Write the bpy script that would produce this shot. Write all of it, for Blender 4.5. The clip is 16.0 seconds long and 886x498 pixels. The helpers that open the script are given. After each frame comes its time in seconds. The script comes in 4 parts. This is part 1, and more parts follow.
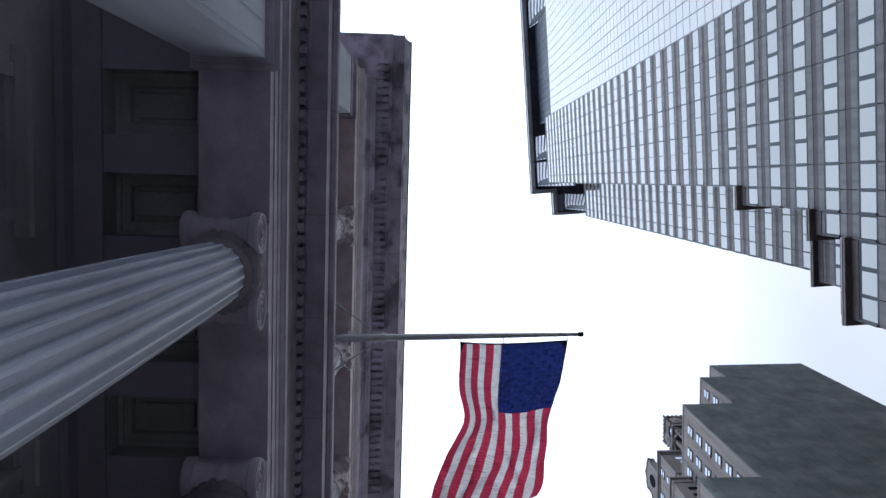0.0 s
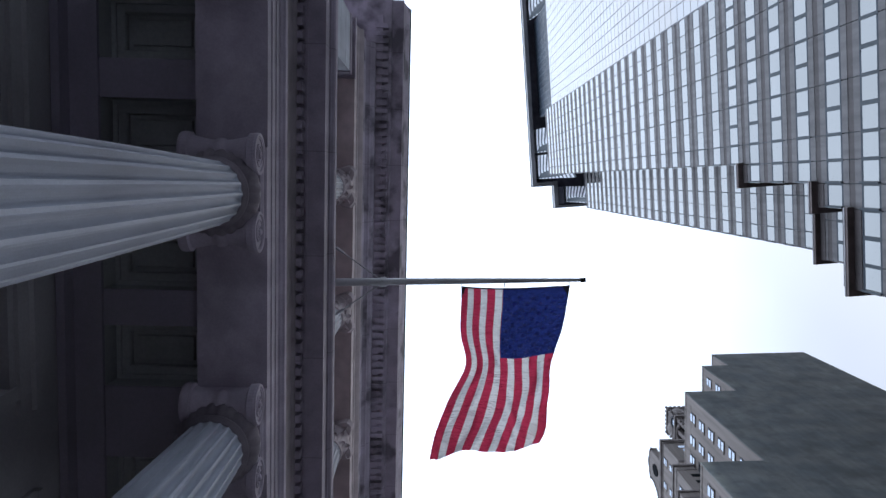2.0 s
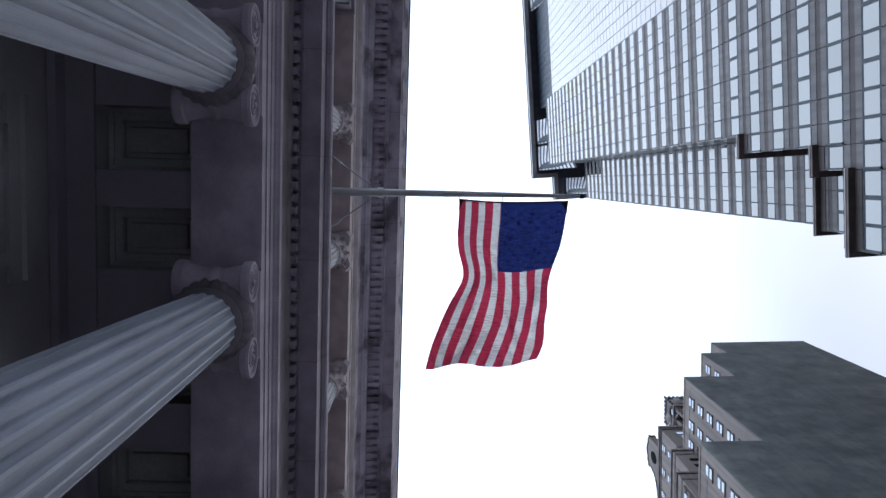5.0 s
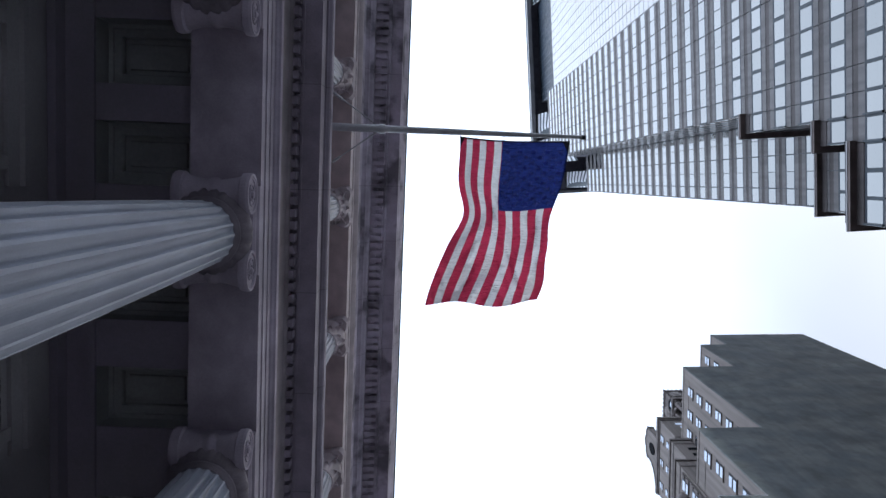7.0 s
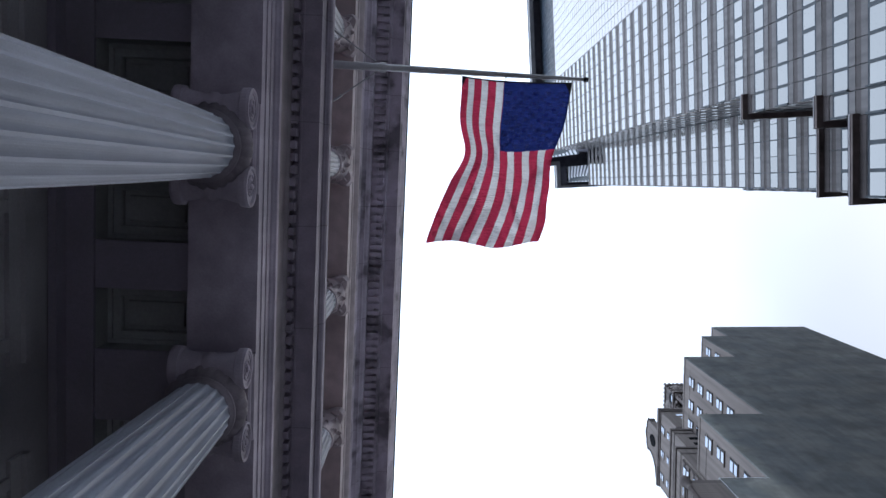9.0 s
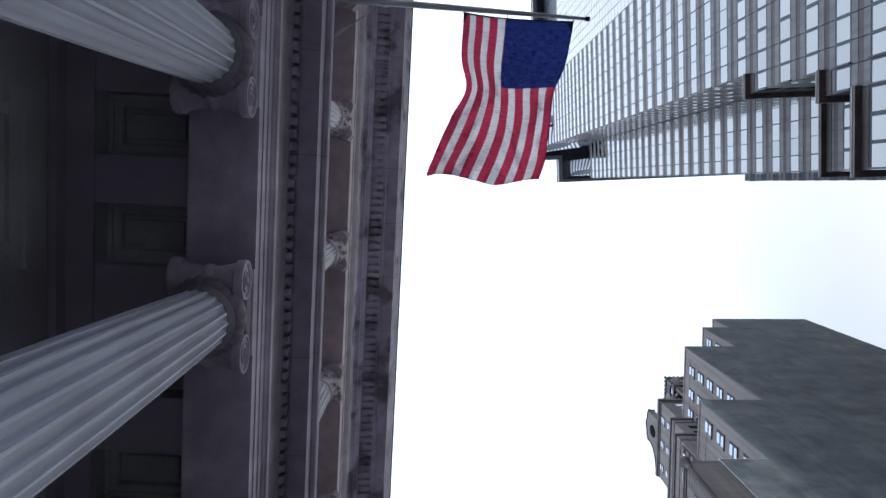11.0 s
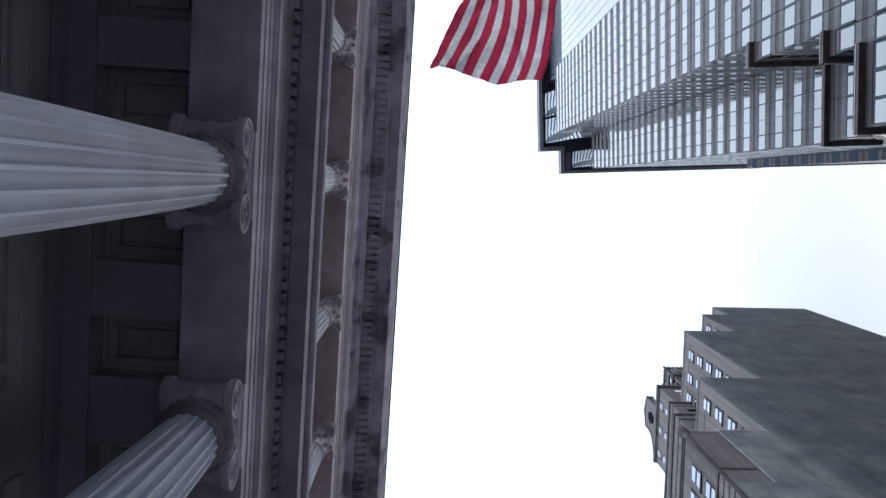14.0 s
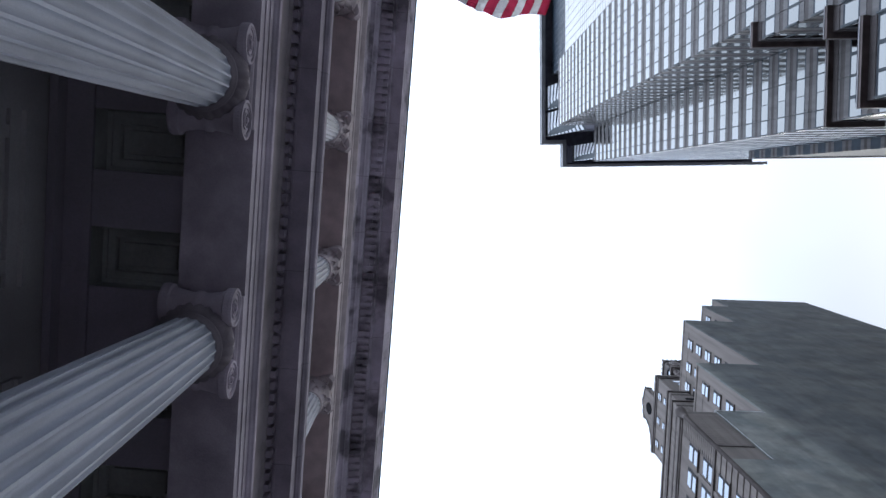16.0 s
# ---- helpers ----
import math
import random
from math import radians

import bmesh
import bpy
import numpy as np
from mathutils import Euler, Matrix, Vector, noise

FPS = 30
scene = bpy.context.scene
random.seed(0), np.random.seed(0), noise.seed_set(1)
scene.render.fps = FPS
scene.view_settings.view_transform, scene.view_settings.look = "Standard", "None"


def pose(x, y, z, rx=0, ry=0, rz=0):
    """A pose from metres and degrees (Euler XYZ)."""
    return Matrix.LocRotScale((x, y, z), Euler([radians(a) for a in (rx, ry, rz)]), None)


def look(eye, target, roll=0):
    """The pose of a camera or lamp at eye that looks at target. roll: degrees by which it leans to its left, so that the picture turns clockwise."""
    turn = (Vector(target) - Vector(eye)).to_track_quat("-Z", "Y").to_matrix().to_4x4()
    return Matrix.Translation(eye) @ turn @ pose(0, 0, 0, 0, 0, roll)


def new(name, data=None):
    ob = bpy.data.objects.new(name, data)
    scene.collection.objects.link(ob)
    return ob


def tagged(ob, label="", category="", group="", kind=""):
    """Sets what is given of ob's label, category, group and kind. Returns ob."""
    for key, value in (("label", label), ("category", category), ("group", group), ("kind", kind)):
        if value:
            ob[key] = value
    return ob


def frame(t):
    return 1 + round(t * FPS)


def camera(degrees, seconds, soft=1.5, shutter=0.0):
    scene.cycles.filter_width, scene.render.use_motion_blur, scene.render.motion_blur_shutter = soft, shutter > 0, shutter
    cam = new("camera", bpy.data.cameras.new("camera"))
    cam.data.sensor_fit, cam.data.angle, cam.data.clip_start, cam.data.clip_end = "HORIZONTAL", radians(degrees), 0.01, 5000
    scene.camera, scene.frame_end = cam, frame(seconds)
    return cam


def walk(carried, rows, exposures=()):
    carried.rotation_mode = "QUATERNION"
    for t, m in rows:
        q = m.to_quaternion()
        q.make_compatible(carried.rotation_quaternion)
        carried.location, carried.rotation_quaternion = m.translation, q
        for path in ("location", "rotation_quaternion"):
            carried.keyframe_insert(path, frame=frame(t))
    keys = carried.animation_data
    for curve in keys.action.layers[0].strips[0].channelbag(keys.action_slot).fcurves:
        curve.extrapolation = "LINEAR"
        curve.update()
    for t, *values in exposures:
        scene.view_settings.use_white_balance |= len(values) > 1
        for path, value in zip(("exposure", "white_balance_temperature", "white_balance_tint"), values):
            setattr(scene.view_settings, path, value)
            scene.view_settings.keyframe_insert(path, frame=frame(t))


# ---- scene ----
cam = camera(61.1, 16.0)
PATH = [
    (0, (0.083, 1.335, 1.32), (0.101, 1.517, 3.312), -4.4),
    (0.5, (0.098, 1.662, 1.333), (0.115, 1.843, 3.325), -4.2),
    (1, (0.101, 1.986, 1.337), (0.118, 2.168, 3.328), -4.2),
    (1.5, (0.105, 2.292, 1.333), (0.12, 2.474, 3.324), -3.8),
    (2, (0.119, 2.6, 1.344), (0.134, 2.782, 3.335), -3.8),
    (2.5, (0.133, 2.923, 1.346), (0.148, 3.105, 3.338), -3.7),
    (3, (0.127, 3.253, 1.356), (0.143, 3.434, 3.348), -4.0),
    (3.5, (0.15, 3.562, 1.345), (0.165, 3.745, 3.336), -3.5),
    (4, (0.17, 3.895, 1.331), (0.185, 4.077, 3.323), -3.6),
    (6.5, (0.254, 5.607, 1.258), (0.269, 5.786, 3.25), -3.0),
    (7, (0.245, 5.953, 1.252), (0.26, 6.133, 3.244), -2.9),
    (7.5, (0.257, 6.299, 1.244), (0.272, 6.477, 3.236), -2.7),
    (8, (0.255, 6.607, 1.237), (0.269, 6.787, 3.229), -2.4),
    (8.5, (0.256, 6.959, 1.243), (0.27, 7.137, 3.235), -2.4),
    (9, (0.291, 7.299, 1.206), (0.303, 7.476, 3.198), -1.8),
    (11.5, (0.395, 9.091, 1.049), (0.402, 9.267, 3.041), 0.3),
    (12, (0.413, 9.478, 1.02), (0.419, 9.652, 3.012), 0.6),
    (12.5, (0.427, 9.843, 0.985), (0.433, 10.017, 2.977), 0.8),
    (13, (0.44, 10.211, 0.955), (0.445, 10.384, 2.947), 1.3),
    (13.5, (0.473, 10.582, 0.933), (0.478, 10.756, 2.926), 1.4),
    (14, (0.485, 10.985, 0.911), (0.491, 11.158, 2.903), 1.4),
    (14.5, (0.52, 11.36, 0.889), (0.525, 11.533, 2.882), 1.8),
    (15, (0.559, 11.728, 0.873), (0.562, 11.9, 2.865), 2.3),
    (15.5, (0.556, 12.106, 0.844), (0.56, 12.279, 2.837), 2.3),
    (16, (0.579, 12.45, 0.793), (0.584, 12.625, 2.785), 2.6),
]
walk(cam, [(t, look(eye, target, roll)) for t, eye, target, roll in PATH])

# ---------------------------------------------------------------- light
GROUND = -0.4
world = bpy.data.worlds.new("overcast_sky")
scene.world = world
world.use_nodes = True
wn, wl = world.node_tree.nodes, world.node_tree.links
wn.clear()
sky = wn.new("ShaderNodeTexSky")
sky.sky_type, sky.sun_disc = "NISHITA", False
sky.sun_elevation, sky.sun_rotation = radians(52), radians(100)
sky.air_density, sky.dust_density, sky.ozone_density = 1.0, 3.0, 1.0
dim = wn.new("ShaderNodeVectorMath")
dim.operation = "SCALE"
dim.inputs["Scale"].default_value = 0.009
coord = wn.new("ShaderNodeTexCoord")
cloud = wn.new("ShaderNodeTexNoise")
cloud.inputs["Scale"].default_value, cloud.inputs["Detail"].default_value = 1.6, 4.0
thick = wn.new("ShaderNodeMapRange")
thick.inputs["From Min"].default_value, thick.inputs["From Max"].default_value = 0.30, 0.52
thick.inputs["To Min"].default_value, thick.inputs["To Max"].default_value = 0.80, 0.98
mixer = wn.new("ShaderNodeMix")
mixer.data_type = "RGBA"
mixer.inputs["B"].default_value = (0.82, 0.945, 1.17, 1)
back = wn.new("ShaderNodeBackground")
back.inputs["Strength"].default_value = 2.2
wout = wn.new("ShaderNodeOutputWorld")
wl.new(sky.outputs["Color"], dim.inputs[0])
wl.new(coord.outputs["Generated"], cloud.inputs["Vector"])
wl.new(cloud.outputs["Fac"], thick.inputs["Value"])
axes = wn.new("ShaderNodeSeparateXYZ")
thin = wn.new("ShaderNodeMapRange")      # the cloud thins towards the east
thin.interpolation_type = "SMOOTHSTEP"
thin.inputs["From Min"].default_value, thin.inputs["From Max"].default_value = 0.08, 0.50
thin.inputs["To Min"].default_value, thin.inputs["To Max"].default_value = 1.0, 0.38
both = wn.new("ShaderNodeMath")
both.operation = "MULTIPLY"
wl.new(coord.outputs["Generated"], axes.inputs["Vector"])
wl.new(axes.outputs["X"], thin.inputs["Value"])
wl.new(thick.outputs["Result"], both.inputs[0])
wl.new(thin.outputs["Result"], both.inputs[1])
wl.new(both.outputs["Value"], mixer.inputs["Factor"])
wl.new(dim.outputs["Vector"], mixer.inputs["A"])
wl.new(mixer.outputs["Result"], back.inputs["Color"])
wl.new(back.outputs["Background"], wout.inputs["Surface"])

sun = new("sun", bpy.data.lights.new("sun", "SUN"))
sun.data.energy, sun.data.angle, sun.data.color = 1.5, radians(40), (1.0, 0.97, 0.93)
sun.matrix_basis = look((50, 11, 80), (0, 0, 0))

# ---------------------------------------------------------------- materials


def surface(name, color, rough=0.8, metal=0.0, vary=0.25, scale=1.2, grain=25.0, bump=0.15, tint=None, streak=0.0,
            specular=0.5, piece=0.0, joint=None, patch=0.0):
    """A procedural surface: a coarse and a fine noise over the base colour, rain streaks, blotches, joints and fine relief."""
    m = bpy.data.materials.new(name)
    m.use_nodes = True
    n, l = m.node_tree.nodes, m.node_tree.links
    b = n["Principled BSDF"]
    b.inputs["Roughness"].default_value, b.inputs["Metallic"].default_value = rough, metal
    b.inputs["Specular IOR Level"].default_value = specular
    geo = n.new("ShaderNodeNewGeometry")
    pos = geo.outputs["Position"]

    def noisy(size, detail=5.0, stretch=None):
        t = n.new("ShaderNodeTexNoise")
        t.inputs["Scale"].default_value, t.inputs["Detail"].default_value = size, detail
        if stretch:
            mp = n.new("ShaderNodeMapping")
            mp.inputs["Scale"].default_value = stretch
            l.new(pos, mp.inputs["Vector"])
            l.new(mp.outputs["Vector"], t.inputs["Vector"])
        else:
            l.new(pos, t.inputs["Vector"])
        return t.outputs["Fac"]

    def ranged(v, a, c, lo, hi):
        r = n.new("ShaderNodeMapRange")
        for key, val in (("From Min", a), ("From Max", c), ("To Min", lo), ("To Max", hi)):
            r.inputs[key].default_value = val
        l.new(v, r.inputs["Value"])
        return r.outputs["Result"]

    def times(a, c):
        t = n.new("ShaderNodeMath")
        t.operation = "MULTIPLY"
        l.new(a, t.inputs[0])
        l.new(c, t.inputs[1])
        return t.outputs["Value"]

    shade = ranged(noisy(scale), 0.3, 0.7, 1 - vary, 1 + vary)
    fine = noisy(grain, 3.0)
    shade = times(shade, ranged(fine, 0.25, 0.75, 1 - vary * 0.6, 1 + vary * 0.6))
    if streak:
        shade = times(shade, ranged(noisy(1.0, 4.0, (2.2, 2.2, 0.12)), 0.35, 0.65, 1 - streak, 1 + streak * 0.4))
    if patch:
        shade = times(shade, ranged(noisy(0.9, 6.0, (1, 1, 0.8)), 0.50, 0.62, 1.0, 1 - patch))
    if piece:
        info = n.new("ShaderNodeObjectInfo")
        shade = times(shade, ranged(info.outputs["Random"], 0, 1, 1 - piece, 1 + piece))
    if joint:
        wide, high, gap = joint
        sep = n.new("ShaderNodeSeparateXYZ")
        l.new(pos, sep.inputs["Vector"])
        for axis, step in (("Y", wide), ("Z", high)):
            if not step:
                continue
            d = n.new("ShaderNodeMath")
            d.operation = "PINGPONG"
            d.inputs[1].default_value = step / 2
            l.new(sep.outputs[axis], d.inputs[0])
            shade = times(shade, ranged(d.outputs["Value"], 0, gap, 0.55, 1.0))
    col = n.new("ShaderNodeMix")
    col.data_type = "RGBA"
    other = tint or tuple(c * 0.8 for c in color)
    col.inputs["A"].default_value, col.inputs["B"].default_value = (*color, 1), (*other, 1)
    l.new(ranged(noisy(scale * 0.6 + 0.1, 3.0), 0.4, 0.6, 0, 1), col.inputs["Factor"])
    scaled = n.new("ShaderNodeVectorMath")
    scaled.operation = "SCALE"
    l.new(col.outputs["Result"], scaled.inputs[0])
    l.new(shade, scaled.inputs["Scale"])
    l.new(scaled.outputs["Vector"], b.inputs["Base Color"])
    l.new(ranged(fine, 0.3, 0.7, max(0.0, rough - 0.08), min(1.0, rough + 0.08)), b.inputs["Roughness"])
    if bump:
        bp = n.new("ShaderNodeBump")
        bp.inputs["Strength"].default_value, bp.inputs["Distance"].default_value = bump, 0.02
        l.new(fine, bp.inputs["Height"])
        l.new(bp.outputs["Normal"], b.inputs["Normal"])
    return m


def cloth(name, color):
    m = bpy.data.materials.new(name)
    m.use_nodes = True
    n, l = m.node_tree.nodes, m.node_tree.links
    b, out = n["Principled BSDF"], n["Material Output"]
    b.inputs["Roughness"].default_value = 0.75
    weave = n.new("ShaderNodeTexNoise")
    weave.inputs["Scale"].default_value, weave.inputs["Detail"].default_value = 14.0, 5.0
    geo = n.new("ShaderNodeNewGeometry")
    l.new(geo.outputs["Position"], weave.inputs["Vector"])
    ramp = n.new("ShaderNodeMix")
    ramp.data_type = "RGBA"
    ramp.inputs["A"].default_value = (*[c * 0.8 for c in color], 1)
    ramp.inputs["B"].default_value = (*color, 1)
    l.new(weave.outputs["Fac"], ramp.inputs["Factor"])
    l.new(ramp.outputs["Result"], b.inputs["Base Color"])
    # small puckers across the seams
    stretch = n.new("ShaderNodeMapping")
    stretch.inputs["Scale"].default_value = (3.0, 11.0, 3.0)
    pucker = n.new("ShaderNodeTexNoise")
    pucker.inputs["Scale"].default_value, pucker.inputs["Detail"].default_value = 1.0, 4.0
    l.new(geo.outputs["Position"], stretch.inputs["Vector"])
    l.new(stretch.outputs["Vector"], pucker.inputs["Vector"])
    bp = n.new("ShaderNodeBump")
    bp.inputs["Strength"].default_value, bp.inputs["Distance"].default_value = 1.0, 0.14
    l.new(pucker.outputs["Fac"], bp.inputs["Height"])
    l.new(bp.outputs["Normal"], b.inputs["Normal"])
    glow = n.new("ShaderNodeBsdfTranslucent")
    l.new(bp.outputs["Normal"], glow.inputs["Normal"])
    l.new(ramp.outputs["Result"], glow.inputs["Color"])
    mix = n.new("ShaderNodeMixShader")
    mix.inputs["Fac"].default_value = 0.72
    l.new(b.outputs["BSDF"], mix.inputs[1])
    l.new(glow.outputs["BSDF"], mix.inputs[2])
    l.new(mix.outputs["Shader"], out.inputs["Surface"])
    return m


STONE = surface("weathered_grey_granite", (0.368, 0.324, 0.392), 0.85, vary=0.16, scale=0.7, grain=30, bump=0.25,
                tint=(0.335, 0.298, 0.358), streak=0.16, patch=0.08)
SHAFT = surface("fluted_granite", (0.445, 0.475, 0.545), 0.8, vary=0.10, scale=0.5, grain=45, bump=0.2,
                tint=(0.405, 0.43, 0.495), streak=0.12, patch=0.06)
# upper shafts: a paler copy of the column stone, with extra skylight coloured in
SKYLIT = surface("skylit_fluted_granite", (0.63, 0.635, 0.68), 0.8, vary=0.10, scale=0.5, grain=45, bump=0.2, tint=(0.56, 0.565, 0.61), streak=0.18, patch=0.08)
# porch ceiling, wall and coffers each have an even grey below the facade stone
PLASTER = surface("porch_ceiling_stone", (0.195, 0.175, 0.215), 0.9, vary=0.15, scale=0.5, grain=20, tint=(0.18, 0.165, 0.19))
DARKGLASS = surface("dark_window_glass", (0.03, 0.035, 0.045), 0.12, vary=0.1, bump=0.02)
STAINED = surface("rain_stained_granite", (0.53, 0.475, 0.565), 0.88, vary=0.18, scale=0.8, grain=30, bump=0.25,
                  tint=(0.45, 0.40, 0.475), streak=0.12, patch=0.6, joint=(2.07, 0, 0.016))
PALE = surface("pale_louvre_panel", (0.62, 0.65, 0.70), 0.5, vary=0.08, bump=0.03)
# rings under the Ionic capitals: shade painted in as a darker stone
SHADED = surface("shade_darkened_carving", (0.16, 0.14, 0.165), 0.9, vary=0.2, scale=1.5, grain=30, bump=0.25, tint=(0.20, 0.175, 0.20))
# brown soffit stone, paled to stand in for light bounced up to it
WARM = surface("bounce_lit_brown_granite", (0.62, 0.50, 0.50), 0.85, vary=0.12, scale=0.5, grain=30, bump=0.2, tint=(0.55, 0.45, 0.45), streak=0.15, patch=0.12)
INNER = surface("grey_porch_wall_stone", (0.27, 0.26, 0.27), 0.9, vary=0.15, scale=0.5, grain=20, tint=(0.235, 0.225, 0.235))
# coffers are slightly paler than the ceiling around them
COFFER = surface("grey_coffer_stone", (0.255, 0.265, 0.262), 0.9, vary=0.2, scale=0.6, grain=15, tint=(0.22, 0.23, 0.226))
FRIEZE = surface("brown_grey_granite", (0.26, 0.225, 0.25), 0.85, vary=0.16, scale=0.7, grain=30, bump=0.25, tint=(0.23, 0.198, 0.218), streak=0.16, patch=0.15)
CORNICE = surface("jointed_granite", (0.26, 0.227, 0.286), 0.85, vary=0.16, scale=0.7, grain=30, bump=0.25,
                  tint=(0.265, 0.23, 0.285), streak=0.16, patch=0.10, joint=(2.07, 0, 0.012))
COPPER = surface("green_copper_flashing", (0.10, 0.19, 0.18), 0.6, vary=0.2, scale=1.0)
# upper capitals and architrave: coloured paler, standing in for stronger light on them
CARVING = surface("pale_carved_granite", (0.53, 0.465, 0.49), 0.85, vary=0.14, scale=1.5, grain=30, bump=0.2, tint=(0.51, 0.44, 0.46), streak=0.15)
ROOFING = surface("roof_gravel", (0.18, 0.18, 0.18), 0.95, vary=0.2)
SPANDREL = surface("grey_bronze_metal_panel", (0.082, 0.077, 0.080), 0.5, 0.0, vary=0.10, scale=0.4, grain=6, bump=0.03,
                   tint=(0.074, 0.070, 0.073), streak=0.35, piece=0.08, specular=0.35)
GROOVE = surface("dark_recessed_metal_panel", (0.056, 0.048, 0.049), 0.6, vary=0.12, scale=0.4, grain=6, bump=0.03, streak=0.2, piece=0.06, specular=0.25)
GASKET = surface("dark_blue_grey_window_edge", (0.04, 0.052, 0.068), 0.6, vary=0.1, bump=0.02, specular=0.1)
BRONZE = surface("dark_bronze_trim", (0.125, 0.100, 0.096), 0.6, 0.0, vary=0.15, scale=0.6, grain=8, bump=0.03, streak=0.2, specular=0.2)
MULLION = surface("blue_grey_mullion", (0.042, 0.056, 0.068), 0.55, 0.0, vary=0.1, bump=0.02, specular=0.2)
CROWN = surface("pale_grey_metal", (0.22, 0.22, 0.235), 0.45, 0.2, vary=0.12, scale=0.3, grain=5, bump=0.03)
RECESS = surface("black_louvre_metal", (0.10, 0.10, 0.13), 0.6, vary=0.2, bump=0.05)
MIRROR = surface("coated_window_glass", (0.225, 0.233, 0.23), 0.05, 1.0, vary=0.03, scale=0.15, grain=0.5, bump=0.015,
                 tint=(0.233, 0.241, 0.239), piece=0.08)
CURTAIN = surface("silvery_curtain_glass", (0.27, 0.262, 0.252), 0.06, 1.0, vary=0.04, scale=0.15, grain=0.5, bump=0.012,
                  tint=(0.265, 0.268, 0.27))
# matte end panes: the reflected sky is painted on as pale blue
ENDGLASS = surface("sky_painted_end_glass", (0.74, 0.79, 0.84), 0.7, vary=0.06, scale=0.2, grain=1.0, bump=0.02, piece=0.06, specular=0.05)
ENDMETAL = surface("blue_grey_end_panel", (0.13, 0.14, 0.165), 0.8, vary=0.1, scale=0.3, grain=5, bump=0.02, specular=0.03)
CLERE = surface("teal_clerestory_glass", (0.035, 0.052, 0.072), 0.4, 0.0, vary=0.1, scale=0.3, grain=1.0, bump=0.02, piece=0.15, specular=0.15)
RAIL = surface("silver_grey_glazing_bar", (0.19, 0.205, 0.235), 0.5, 0.0, vary=0.1, bump=0.02, specular=0.2)
RENDERED = surface("grey_painted_party_wall", (0.085, 0.094, 0.096), 0.9, vary=0.27, scale=0.35, grain=2.2, bump=0.3,
                   tint=(0.055, 0.066, 0.073), streak=0.14, patch=0.22)
STREET_LIT = RENDERED.copy()      # light on the wall's street end is painted in as a paler grey
STREET_LIT.name = "two_coats_of_grey_paint"
cn, cl = STREET_LIT.node_tree.nodes, STREET_LIT.node_tree.links
place, wander, across, pale, brighten = (cn.new("ShaderNodeNewGeometry"), cn.new("ShaderNodeTexNoise"), cn.new("ShaderNodeSeparateXYZ"),
                                      cn.new("ShaderNodeMapRange"), cn.new("ShaderNodeMix"))
wander.inputs["Scale"].default_value, brighten.data_type, brighten.blend_type = 0.35, "RGBA", "MULTIPLY"
offset = cn.new("ShaderNodeMath")
offset.operation = "MULTIPLY_ADD"
offset.inputs[1].default_value = 1.6
pale.interpolation_type = "SMOOTHSTEP"
for key, val in (("From Min", 22.9), ("From Max", 24.6), ("To Min", 1.0), ("To Max", 0.0)):
    pale.inputs[key].default_value = val
cl.new(place.outputs["Position"], wander.inputs["Vector"])
cl.new(place.outputs["Position"], across.inputs["Vector"])
cl.new(wander.outputs["Fac"], offset.inputs[0])
cl.new(across.outputs["X"], offset.inputs[2])
cl.new(offset.outputs["Value"], pale.inputs["Value"])
cl.new(pale.outputs["Result"], brighten.inputs["Factor"])
shader = cn["Principled BSDF"]
cl.new(shader.inputs["Base Color"].links[0].from_socket, brighten.inputs["A"])
brighten.inputs["B"].default_value = (2.2, 2.08, 1.88, 1)
cl.new(brighten.outputs["Result"], shader.inputs["Base Color"])
BRICK = surface("buff_brown_brick", (0.168, 0.146, 0.134), 0.88, vary=0.12, scale=0.25, grain=9.0, bump=0.3,
                tint=(0.145, 0.126, 0.117), streak=0.25, piece=0.05)
CARVED = surface("carved_limestone", (0.115, 0.098, 0.094), 0.88, vary=0.2, scale=0.8, grain=10, bump=0.3, streak=0.2)
CREST = surface("pale_carved_limestone", (0.20, 0.178, 0.17), 0.88, vary=0.2, scale=0.8, grain=10, bump=0.3)
# near-black fill painted in for the darkness inside openings
VOID = surface("dark_opening_fill", (0.009, 0.010, 0.012), 0.9, vary=0.1, bump=0.0, specular=0.02)
SASH = surface("pale_window_glass", (0.32, 0.375, 0.45), 0.08, 1.0, vary=0.06, scale=0.2, grain=1.0, bump=0.02)
FRAME = surface("black_window_frame", (0.03, 0.03, 0.035), 0.6, vary=0.1, bump=0.02, specular=0.08)
STEEL = surface("painted_steel_pole", (0.42, 0.425, 0.44), 0.5, 0.2, vary=0.12, scale=2, bump=0.05)
ASPHALT = surface("asphalt", (0.10, 0.10, 0.104), 0.9, vary=0.25, scale=0.5, grain=40, bump=0.4)
PAVING = surface("pavement_concrete", (0.53, 0.51, 0.52), 0.9, vary=0.15, scale=0.6, grain=30, joint=(1.2, 0, 0.02))
RED, WHITE, BLUE, STAR = (cloth("red_flag_cloth", (0.62, 0.05, 0.115)), cloth("white_flag_cloth", (0.92, 0.92, 0.93)),
                          cloth("blue_flag_cloth", (0.022, 0.038, 0.185)), cloth("star_cloth", (0.28, 0.34, 0.74)))

# ---------------------------------------------------------------- building helpers


def placed(ob):
    """The pose in the world of an object whose parents carry plain poses."""
    return placed(ob.parent) @ ob.matrix_parent_inverse @ ob.matrix_basis if ob.parent else ob.matrix_basis.copy()


def thing(name, place, label, category, group="", kind=""):
    ob = new(name)
    ob.matrix_basis = Matrix.Translation(place)
    return tagged(ob, label, category, group, kind)


